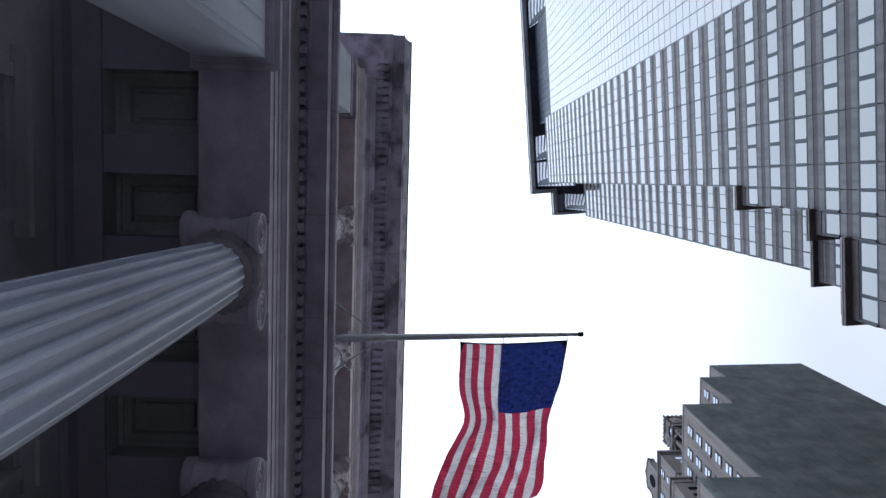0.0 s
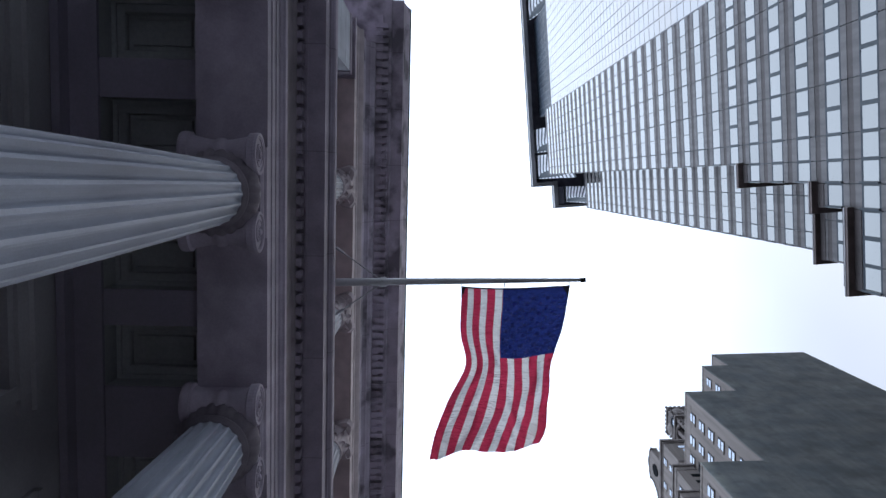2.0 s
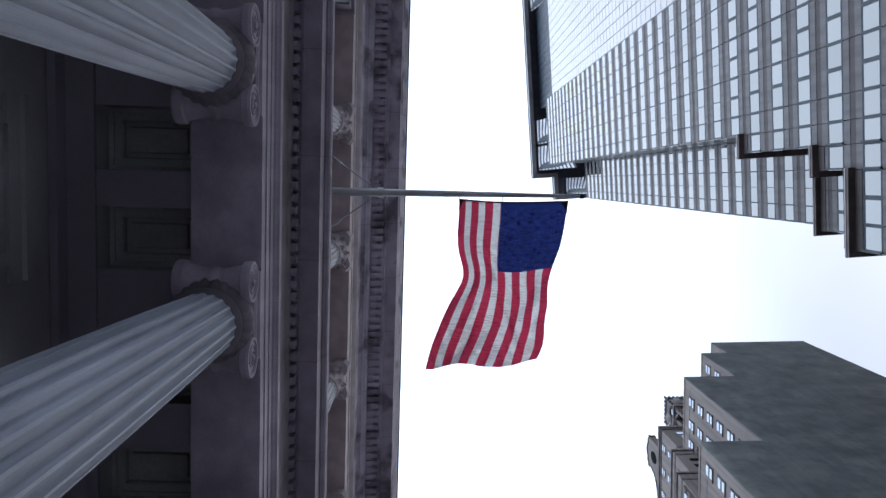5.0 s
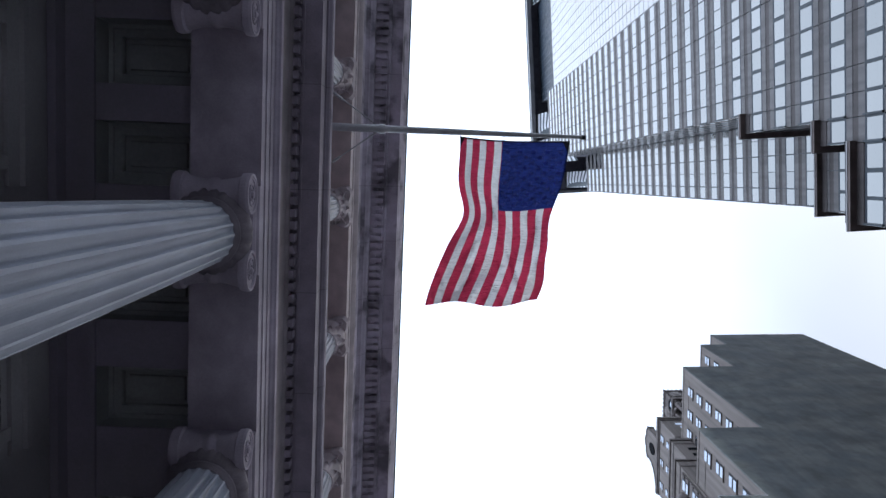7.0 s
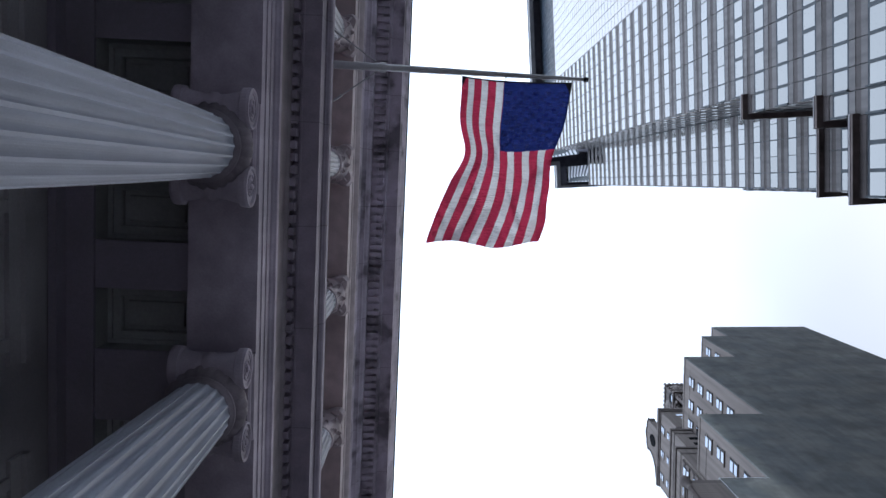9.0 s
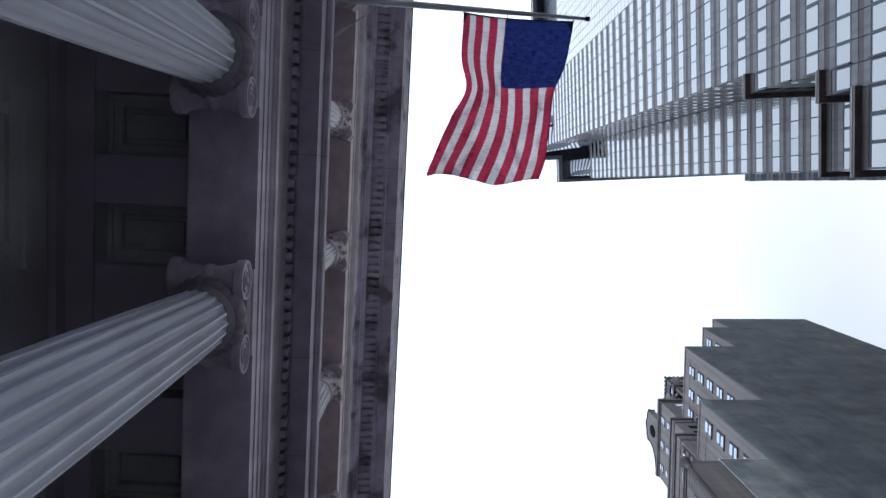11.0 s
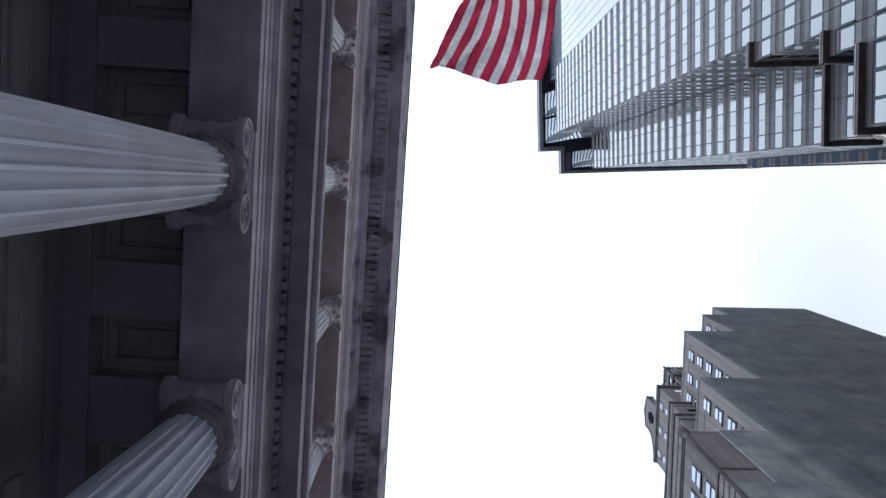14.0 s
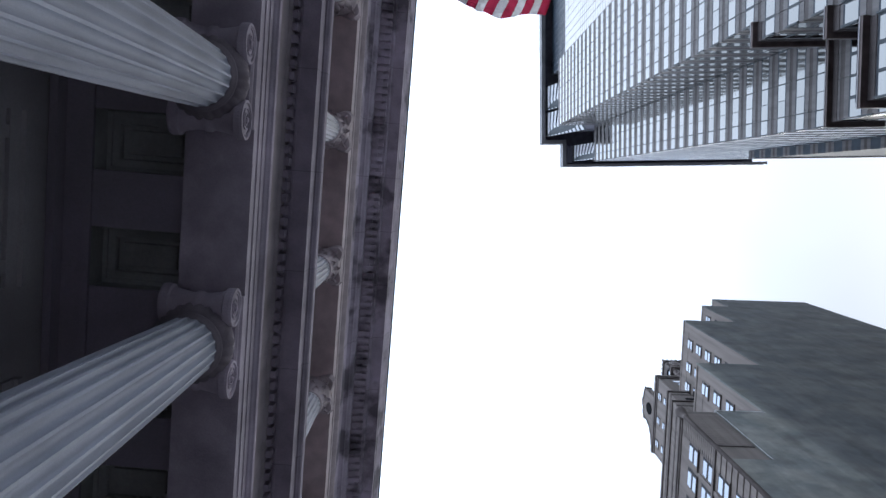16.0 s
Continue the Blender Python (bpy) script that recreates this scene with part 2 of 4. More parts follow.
def mesh_of(name, bm, material, smooth=False):
    me = bpy.data.meshes.new(name)
    bmesh.ops.recalc_face_normals(bm, faces=bm.faces)
    bm.to_mesh(me)
    bm.free()
    me.materials.append(material)
    if smooth:
        me.shade_smooth()
    return me


def hung(name, me, parent, at=None, label=""):
    """A mesh object under a thing or a part, at the pose at in the world."""
    ob = new(name, me)
    ob.parent = parent
    ob.matrix_parent_inverse = placed(parent).inverted()
    if at is not None:
        ob.matrix_basis = at
    return tagged(ob, label)


def part(name, bm, material, parent, label="", smooth=False, at=None):
    return hung(name, mesh_of(name, bm, material, smooth), parent, at, label)


def box(bm, x0, x1, y0, y1, z0, z1):
    v = [bm.verts.new(p) for p in ((x0, y0, z0), (x1, y0, z0), (x1, y1, z0), (x0, y1, z0),
                                   (x0, y0, z1), (x1, y0, z1), (x1, y1, z1), (x0, y1, z1))]
    for f in ((0, 3, 2, 1), (4, 5, 6, 7), (0, 1, 5, 4), (1, 2, 6, 5), (2, 3, 7, 6), (3, 0, 4, 7)):
        bm.faces.new([v[i] for i in f])
    return bm


def boxes(*sizes):
    bm = bmesh.new()
    for s in sizes:
        box(bm, *s)
    return bm


def bar(bm, a, c, r, n=8):
    """A round bar from a to c."""
    a, c = Vector(a), Vector(c)
    q = (c - a).to_track_quat("Z", "Y").to_matrix()
    ends = []
    for p in (a, c):
        ends.append([bm.verts.new(p + q @ Vector((r * math.cos(2 * math.pi * i / n), r * math.sin(2 * math.pi * i / n), 0))) for i in range(n)])
    for i in range(n):
        bm.faces.new((ends[0][i], ends[0][(i + 1) % n], ends[1][(i + 1) % n], ends[1][i]))
    bm.faces.new(ends[0]), bm.faces.new(ends[1])
    return bm


def tube(points, r, n=8):
    """One round moulding along a line of points in a plane of constant x."""
    bm, rings = bmesh.new(), []
    for i, p in enumerate(points):
        along = (Vector(points[min(i + 1, len(points) - 1)]) - Vector(points[max(i - 1, 0)])).normalized()
        out = along.cross(Vector((1, 0, 0)))
        rings.append([bm.verts.new(Vector(p) + r * (math.cos(a) * Vector((1, 0, 0)) + math.sin(a) * out)) for a in (2 * math.pi * k / n for k in range(n))])
    for one, two in zip(rings, rings[1:]):
        for k in range(n):
            bm.faces.new((one[k], one[(k + 1) % n], two[(k + 1) % n], two[k]))
    bm.faces.new(rings[0]), bm.faces.new(rings[-1])
    bmesh.ops.recalc_face_normals(bm, faces=bm.faces[:])
    return bm


def extruded(outline, y0, y1):
    """A moulding: an outline of (x, z) drawn along y."""
    bm = bmesh.new()
    a = [bm.verts.new((x, y0, z)) for x, z in outline]
    c = [bm.verts.new((x, y1, z)) for x, z in outline]
    for i in range(len(a)):
        j = (i + 1) % len(a)
        bm.faces.new((a[i], a[j], c[j], c[i]))
    bm.faces.new(a), bm.faces.new(c)
    return bm


def turned(profile, n=32, wave=None, bm=None, cap=True):
    """A turned solid about z: a profile of (radius, z); wave(angle, k) scales the radius."""
    bm = bm or bmesh.new()
    rings = []
    for k, (r, z) in enumerate(profile):
        ring = []
        for i in range(n):
            a = 2 * math.pi * i / n
            q = r * (wave(a, k) if wave else 1)
            ring.append(bm.verts.new((q * math.cos(a), q * math.sin(a), z)))
        rings.append(ring)
    for u, v in zip(rings, rings[1:]):
        for i in range(n):
            bm.faces.new((u[i], u[(i + 1) % n], v[(i + 1) % n], v[i]))
    if cap:
        bm.faces.new(rings[0]), bm.faces.new(rings[-1])
    return bm


# ---------------------------------------------------------------- ground
ground = tagged(new("ground", mesh_of("ground", boxes((-400, 400, -400, 400, GROUND - 0.6, GROUND - 0.15)), ASPHALT)),
                "dark asphalt street surface reaching the horizon", "street", kind="structure")
# out of view; the concrete is paled to reflect light onto the undersides
for name, x0, x1 in (("pavement_west", -6.6, 4.2), ("pavement_east", 13.6, 17.4)):
    tagged(new(name, mesh_of(name, boxes((x0, x1, -70, 90, GROUND - 0.14, GROUND)), PAVING)),
           "concrete pavement with a raised kerb, paled to bounce light up", "pavement", kind="structure")

# unseen plain fronts added to close the street and block its low sky
for name, x0, x1, y0, y1, top in (("wall_north_west", -30, -5, -120, -18, 14), ("wall_south_west", -30, -5, 50, 120, 42), ("wall_south_east", 17, 45, 60, 120, 45),
                                  ("wall_north_east", 16, 45, -120, -62, 18), ("wall_north", -30, 45, -124, -120, 18), ("wall_south", -30, 45, 120, 124, 60)):
    tagged(new(name, mesh_of(name, boxes((x0, x1, y0, y1, GROUND, top)), BRICK)), "unseen plain brick wall blocking low sky", "wall", kind="structure")

# ---------------------------------------------------------------- the bank with its two colonnades
BAYS = (2.85, 6.87, 11.05, 15.40, 19.70, 23.93, 28.15, 32.3)
END0, END1 = -3.15, 38.2
bank = thing("bank_building", (-6, 17, GROUND), "grey granite bank building with two tiers of columns, weathered", "building")
AX = -3.33          # axis of the lower columns
SOFFIT = 13.75


def fluted(levels, count=20, sink=0.165):
    """A fluted shaft: levels of (radius, z, flute depth 0 to 1); flat fillets between round flutes."""
    steps = (0.0, 0.2, 0.225, 0.28, 0.37, 0.48, 0.615, 0.75, 0.86, 0.94, 0.985)
    bm = bmesh.new()
    rings = []
    for r, z, d in levels:
        ring = []
        for k in range(count):
            for q in steps:
                u = (q - 0.61) / 0.39
                dip = sink * d * math.sqrt(max(0.0, 1 - u * u)) if q > 0.21 else 0.0
                a = 2 * math.pi * (k + q - 0.10) / count
                ring.append(bm.verts.new((r * (1 - dip) * math.cos(a), r * (1 - dip) * math.sin(a), z)))
        rings.append(ring)
    n = len(rings[0])
    for u, v in zip(rings, rings[1:]):
        for i in range(n):
            bm.faces.new((u[i], u[(i + 1) % n], v[(i + 1) % n], v[i]))
    bm.faces.new(rings[0]), bm.faces.new(rings[-1])
    return bm


def ionic_shaft():
    levels = [(0.675, 0.95, 0.0)] + [(0.672 - 0.162 * (k / 16) ** 2.1, 1.0 + 11.50 * k / 16, 1.0) for k in range(17)]
    return fluted(levels + [(0.51, 12.56, 0.92), (0.51, 12.61, 0.7), (0.51, 12.64, 0.35), (0.51, 12.65, 0.0), (0.515, 12.70, 0.0), (0.53, 12.76, 0.0)])


def volute(side):
    """One end of the scroll: a dished disc with a raised spiral and an eye, looking along +x."""
    bm = turned([(0.02, 0.02), (0.27, 0.02), (0.285, 0.045), (0.325, 0.045), (0.335, 0.0), (0.325, -0.10), (0.25, -0.14)], 36)
    pts = []
    for i in range(86):
        a = i * 0.2
        rr = 0.30 * math.exp(-0.085 * a) - 0.01
        pts.append((rr * math.cos(a), side * rr * math.sin(a), 0.028))
    for p, q in zip(pts, pts[1:]):
        bar(bm, p, q, 0.016, 5)
    turned([(0.055, 0.0), (0.055, 0.05), (0.03, 0.07), (0.005, 0.072)], 14, bm=bm)
    bmesh.ops.transform(bm, matrix=Matrix(((0, 0, 1, 0), (0, 1, 0, 0), (-1, 0, 0, 0), (0, 0, 0, 1))), verts=bm.verts)
    return bm


def bolster():
    """The scroll between two volutes, pinched in the middle and tied by a band, along x."""
    prof = []
    for k in range(25):
        u = k / 24 * 2 - 1
        r = 0.205 + 0.105 * abs(u) ** 1.8
        if abs(u) < 0.13:
            r += 0.035
        prof.append((r, 0.03 + u * 0.53))
    bm = turned(prof, 24)
    bmesh.ops.transform(bm, matrix=Matrix(((0, 0, 1, 0), (0, 1, 0, 0), (-1, 0, 0, 0), (0, 0, 0, 1))), verts=bm.verts)
    return bm


def egg_ring(r, z0, z1, n):
    def wave(a, k):
        return 1 + (0.05 if k in (1, 2) else 0.0) * abs(math.sin(n * a / 2))
    h = z1 - z0
    return turned([(r * 0.9, z0), (r * 1.02, z0 + h * 0.3), (r * 1.1, z0 + h * 0.7), (r * 1.12, z1)], n * 6, wave)


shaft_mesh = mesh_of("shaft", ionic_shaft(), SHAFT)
vol_mesh = {s: mesh_of("volute", volute(s), STONE) for s in (1, -1)}
bolster_mesh = mesh_of("bolster", bolster(), STONE, True)
echinus_mesh = mesh_of("echinus", egg_ring(0.60, 12.84, 13.12, 24), SHADED, True)
astragal_mesh = mesh_of("astragal", turned([(0.50, 12.645), (0.524, 12.652), (0.536, 12.755), (0.555, 12.765), (0.57, 12.79), (0.555, 12.82), (0.5, 12.85)], 48), SHADED, True)
canal_mesh = mesh_of("cushion", boxes((-0.50, 0.50, -0.63, 0.63, 13.10, 13.50)), STONE)
abacus_mesh = mesh_of("abacus", extruded([(-0.57, 13.5), (0.57, 13.5), (0.60, 13.56), (0.60, 13.62), (0.64, 13.66), (0.64, 13.749), (-0.64, 13.749),
                                          (-0.64, 13.66), (-0.60, 13.62), (-0.60, 13.56)], -0.74, 0.74), STONE)
base_mesh = mesh_of("base", turned([(0.95, 0.45), (0.95, 0.58), (0.92, 0.60), (0.93, 0.68), (0.86, 0.74), (0.78, 0.78), (0.78, 0.82), (0.82, 0.86), (0.80, 0.93), (0.67, 0.96)], 48), STONE, True)
for y in BAYS:
    here = Matrix.Translation((AX, y, 0))
    col = hung("column", shaft_mesh, bank, here, "fluted pale granite Ionic column shaft")
    hung("base", base_mesh, col, here)
    hung("astragal", astragal_mesh, col, here)
    hung("echinus", echinus_mesh, col, here)
    hung("cushion", canal_mesh, col, here)
    hung("abacus", abacus_mesh, col, here)
    for s in (1, -1):
        c = Matrix.Translation((AX, y + s * 0.615, 13.23))
        hung("bolster", bolster_mesh, col, c)
        hung("volute", vol_mesh[s], col, c @ Matrix.Translation((0.59, 0, 0)), "carved spiral volute")
        hung("volute", vol_mesh[s], col, c @ pose(-0.53, 0, 0, 0, 0, 180))

# architrave, frieze and cornice of the lower order
L0, L1 = END0, END1
part("architrave", extruded([(-3.87, SOFFIT), (-2.70, SOFFIT), (-2.70, 14.00), (-2.678, 14.005), (-2.678, 14.23), (-2.658, 14.235), (-2.658, 14.42),
                             (-2.63, 14.44), (-2.60, 14.49), (-2.565, 14.52), (-2.56, 14.55), (-2.56, 14.66), (-3.87, 14.66)], L0, L1), STONE, bank, "granite architrave in three stepped bands")
part("frieze", extruded([(-3.87, 14.662), (-2.70, 14.662), (-2.70, 15.84), (-2.685, 15.86), (-2.66, 15.93), (-2.65, 15.95), (-2.65, 16.24), (-3.87, 16.24)], L0, L1), FRIEZE, bank, "plain brownish granite frieze")
part("cornice", extruded([(-3.87, 16.242), (-2.52, 16.242), (-2.51, 16.20), (-2.475, 16.20), (-2.475, 16.222), (-2.19, 16.222), (-2.19, 16.20), (-2.13, 16.20), (-2.13, 16.66), (-2.145, 16.665), (-2.145, 16.70),
                          (-2.10, 16.70), (-2.085, 16.73), (-2.05, 16.76), (-2.03, 16.80), (-2.02, 16.82), (-2.02, 17.08), (-2.2, 17.12), (-3.87, 17.14)], L0 - 0.75, L1 + 0.75), CORNICE, bank, "projecting granite cornice")
dentil_mesh = mesh_of("dentil", boxes((-2.649, -2.545, -0.076, 0.076, 15.965, 16.241)), CORNICE)
y = END0 + 0.1
while y < END1:
    hung("dentil", dentil_mesh, bank, Matrix.Translation((0, y, 0)))
    y += 0.243
# lower end piers with caps
for y0, y1 in ((END0, -0.53), (BAYS[-1] + 3.35, END1)):
    shaft = part("pier", boxes((-3.83, -2.71, y0, y1, 0.45, 13.38)), SHAFT, bank, "broad pale granite end pier")
    for i in range(6):
        part("pier_panel", boxes((-2.709, -2.675, y0 + 0.08 + i * 0.42, y0 + 0.42 + i * 0.42, 1.0, 13.1)), SHAFT, shaft)
    part("pier_cap", boxes((-3.86, -2.68, y0 - 0.03, y1 + 0.03, 13.381, 13.46), (-3.9, -2.60, y0 - 0.1, y1 + 0.08, 13.461, 13.6),
                           (-3.96, -2.52, y0 - 0.18, y1 + 0.17, 13.601, 13.749)), STONE, shaft)
part("stylobate", boxes((-6.2, -2.2, END0 - 0.1, END1 + 0.1, GROUND, 0.2), (-6.2, -2.5, END0 - 0.05, END1 + 0.05, 0.2, 0.45)), STONE, bank)

# the porch behind the lower columns
CX0, CX1 = -5.5, -3.87
beams = [(-6.16, CX0, END0, END1, 13.92, 15.3)]
edges = sorted([0.17, BAYS[0] - 0.98] + [y + d for y in (*BAYS[1:], 36.4) for d in (-1.2, 1.1)] + [BAYS[0] + 1.15])
slots = [(c - 0.53, c + 0.53) for c in edges if END0 + 0.8 < c < END1 - 0.8]
last = END0
for a, c in slots:
    beams.append((CX0, CX1, last, a, 13.92, 15.3))
    last = c
beams.append((CX0, CX1, last, END1, 13.92, 15.3))
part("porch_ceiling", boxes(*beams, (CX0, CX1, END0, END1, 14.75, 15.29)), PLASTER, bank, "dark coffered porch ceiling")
def coffer(x0, x1, y0, y1):
    """A sunk panel: nested square steps and a raised field, in one surface."""
    bm = bmesh.new()
    rings = []
    for inset, z in ((0.0, 13.93), (0.0, 14.40), (0.07, 14.42), (0.07, 14.47), (0.20, 14.47), (0.22, 14.51), (0.22, 14.60), (0.30, 14.60), (0.32, 14.55)):
        rings.append([bm.verts.new(p) for p in ((x0 + inset, y0 + inset, z), (x1 - inset, y0 + inset, z), (x1 - inset, y1 - inset, z), (x0 + inset, y1 - inset, z))])
    for u, v in zip(rings, rings[1:]):
        for i in range(4):
            bm.faces.new((u[i], u[(i + 1) % 4], v[(i + 1) % 4], v[i]))
    bm.faces.new(rings[-1])
    return bm


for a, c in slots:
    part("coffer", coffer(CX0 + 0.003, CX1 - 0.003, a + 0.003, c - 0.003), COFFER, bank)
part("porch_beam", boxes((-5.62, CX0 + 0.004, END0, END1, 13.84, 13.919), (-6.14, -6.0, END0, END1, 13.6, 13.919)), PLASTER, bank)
mids = [0.95] + [(a + c) / 2 for a, c in zip(BAYS, BAYS[1:])] + [34.1]
walls, last = [], END0
for m in mids:
    walls.append((-6.6, -6.16, last, m - 0.95, 0.45, 15.3))
    walls.append((-6.6, -6.16, m - 0.95, m + 0.95, 12.25, 15.3))
    walls.append((-6.6, -6.16, m - 0.95, m + 0.95, 0.45, 3.0))
    last = m + 0.95
walls.append((-6.6, -6.16, last, END1, 0.45, 15.3))
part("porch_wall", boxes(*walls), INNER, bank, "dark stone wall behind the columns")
glass_mesh = mesh_of("pane", boxes((-6.45, -6.42, -0.95, 0.95, 3.0, 12.25)), DARKGLASS)
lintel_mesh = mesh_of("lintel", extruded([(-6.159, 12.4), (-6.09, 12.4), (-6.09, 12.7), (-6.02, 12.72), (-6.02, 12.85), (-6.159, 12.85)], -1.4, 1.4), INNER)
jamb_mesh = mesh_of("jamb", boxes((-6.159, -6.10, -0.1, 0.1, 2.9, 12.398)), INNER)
sash_mesh = mesh_of("glazing_bars", boxes((-6.41, -6.36, -0.04, 0.04, 3, 12.25), *[(-6.41, -6.36, -0.95, 0.95, z, z + 0.07) for z in (5.0, 7.0, 9.0, 11.0)]), FRAME)
for m in mids:
    w = hung("window", lintel_mesh, bank, Matrix.Translation((0, m, 0)), "tall dark window under a flat stone lintel")
    for s in (1, -1):
        hung("jamb", jamb_mesh, w, Matrix.Translation((0, m + s * 1.05, 0)))
    hung("pane", glass_mesh, w, Matrix.Translation((0, m, 0)))
    hung("glazing_bars", sash_mesh, w, Matrix.Translation((0, m, 0)))

# upper storey
UX, USOF, UEND = -3.15, 25.2, -2.25
part("upper_plinth", boxes((-4.6, -2.75, UEND, END1 - 0.05, 17.141, 17.9)), STONE, bank)
part("upper_wall", boxes((-4.9, -4.3, UEND, END1 - 0.05, 17.9, 31.0)), STONE, bank, "granite wall behind the upper columns")
part("main_block", boxes((-32, -6.6, END0, END1, GROUND, 16.2), (-32, -4.9, UEND, END1 - 0.05, 16.2, 31.0)), STONE, bank)


def slim_shaft():
    levels = [(0.505, 18.3, 0.0)] + [(0.50 - 0.075 * (k / 8) ** 1.6, 18.35 + 5.33 * k / 8, 1.0) for k in range(9)]
    return fluted(levels + [(0.425, 23.73, 0.8), (0.425, 23.77, 0.3), (0.425, 23.78, 0.0), (0.43, 23.84, 0.0)], sink=0.12)


def leaf(h, out):
    """An acanthus leaf that leans out and curls over at its tip."""
    bm = bmesh.new()
    rows = []
    for k in range(7):
        u = k / 6
        x = out * (u ** 2.2) + 0.02
        z = h * math.sin(u * 1.9) / math.sin(1.57)
        w = 0.115 * (1 - 0.55 * u ** 2) * (1.12 if k % 2 else 0.9)
        rows.append([bm.verts.new((x - 0.03 * abs(s) + dx, s * w, z)) for dx in (0.0, -0.035) for s in (-1, 0, 1)])
    for a, c in zip(rows, rows[1:]):
        for i, j in ((0, 1), (1, 2), (2, 5), (5, 4), (4, 3), (3, 0)):
            bm.faces.new((a[i], a[j], c[j], c[i]))
    return bm


def corner_scroll():
    bm = bmesh.new()
    pts = [(0.36, 0, 24.35), (0.42, 0, 24.6), (0.5, 0, 24.8), (0.6, 0, 24.92)]
    for i in range(14):
        a = 1.2 - i * 0.5
        r = 0.085 - i * 0.005
        pts.append((0.62 + r * math.cos(a), 0, 24.86 + r * math.sin(a)))
    for p, q in zip(pts, pts[1:]):
        bar(bm, p, q, 0.026, 6)
    return bm


slim_mesh = mesh_of("upper_shaft", slim_shaft(), SKYLIT)
bell_mesh = mesh_of("bell", turned([(0.43, 23.84), (0.47, 23.86), (0.47, 23.92), (0.41, 23.95), (0.41, 24.3), (0.44, 24.6), (0.52, 24.85), (0.58, 24.97)], 32), CARVING, True)
ab_bm = bmesh.new()
ring = []
for i in range(48):
    a = 2 * math.pi * i / 48
    c = max(abs(math.cos(a)), abs(math.sin(a)))
    d = min(0.78, (0.50 + 0.30 * abs(math.sin(2 * a)) ** 2.5) )
    ring.append((d * math.cos(a), d * math.sin(a)))
lo = [ab_bm.verts.new((x, y, 24.97)) for x, y in ring]
md = [ab_bm.verts.new((x * 1.03, y * 1.03, 25.05)) for x, y in ring]
hi = [ab_bm.verts.new((x * 1.1, y * 1.1, 25.199)) for x, y in ring]
for u, v in ((lo, md), (md, hi)):
    for i in range(48):
        ab_bm.faces.new((u[i], u[(i + 1) % 48], v[(i + 1) % 48], v[i]))
ab_bm.faces.new(lo), ab_bm.faces.new(hi)
top_mesh = mesh_of("abacus", ab_bm, CARVING)
leaf_low, leaf_high = mesh_of("acanthus_leaf", leaf(0.36, 0.15), CARVING, True), mesh_of("acanthus_leaf", leaf(0.66, 0.22), CARVING, True)
scroll_mesh = mesh_of("corner_scroll", corner_scroll(), CARVING, True)
ubase_mesh = mesh_of("base", turned([(0.66, 17.9), (0.66, 18.02), (0.64, 18.1), (0.58, 18.16), (0.6, 18.24), (0.52, 18.3)], 40), STONE, True)
for y in BAYS:
    here = Matrix.Translation((UX, y, 0))
    col = hung("upper_column", slim_mesh, bank, here, "fluted pale granite Corinthian column shaft")
    hung("base", ubase_mesh, col, here)
    hung("bell", bell_mesh, col, here)
    hung("abacus", top_mesh, col, here)
    for i in range(8):
        a = i * 45
        hung("acanthus_leaf", leaf_low, col, here @ pose(0, 0, 0, 0, 0, a + 22.5) @ Matrix.Translation((0.40, 0, 23.95)))
        hung("acanthus_leaf", leaf_high, col, here @ pose(0, 0, 0, 0, 0, a) @ Matrix.Translation((0.40, 0, 23.95)))
    for a in (45, 135, 225, 315):
        hung("corner_scroll", scroll_mesh, col, here @ pose(0, 0, 0, 0, 0, a))

part("architrave_soffit", boxes((-4.3, -2.585, UEND, END1 - 0.1, USOF, 25.228)), WARM, bank, "warm brown granite soffit over the upper columns")
part("upper_architrave", extruded([(-4.3, 25.23), (-2.58, 25.23), (-2.58, 25.85), (-2.55, 25.87), (-2.55, 26.12), (-2.51, 26.17), (-2.45, 26.27),
                                   (-2.42, 26.33), (-2.42, 26.4), (-4.3, 26.4)], UEND, END1 - 0.1), CARVING, bank, "pale granite architrave in three bands")
part("upper_frieze", extruded([(-4.3, 26.402), (-2.53, 26.402), (-2.53, 28.25), (-2.45, 28.33), (-2.38, 28.36), (-2.38, 28.55), (-2.30, 28.62), (-2.26, 28.7), (-2.26, 29.4), (-4.3, 29.4)],
                              UEND, END1 - 0.1), STAINED, bank, "granite frieze with dark rain stains")
part("upper_cornice", extruded([(-4.3, 29.402), (-1.74, 29.402), (-1.70, 29.5), (-1.70, 29.62), (-1.34, 29.62), (-1.34, 29.59), (-1.29, 29.59), (-1.29, 30.1), (-1.26, 30.15), (-1.24, 30.5),
                                (-1.16, 30.8), (-1.13, 31.1), (-1.4, 31.15), (-4.3, 31.2)], END0 - 0.82, END1 + 0.95), STAINED, bank, "deep granite roof cornice")
mod_mesh = mesh_of("modillion", boxes((-2.258, -1.82, -0.078, 0.078, 29.08, 29.401)), STAINED)
part("modillion_band", boxes((-2.2585, -2.02, END0 - 0.2, END1 + 0.2, 29.2, 29.4005)), STAINED, bank)
y = END0 + 0.2
while y < END1:
    hung("modillion", mod_mesh, bank, Matrix.Translation((0, y, 0)))
    y += 0.277
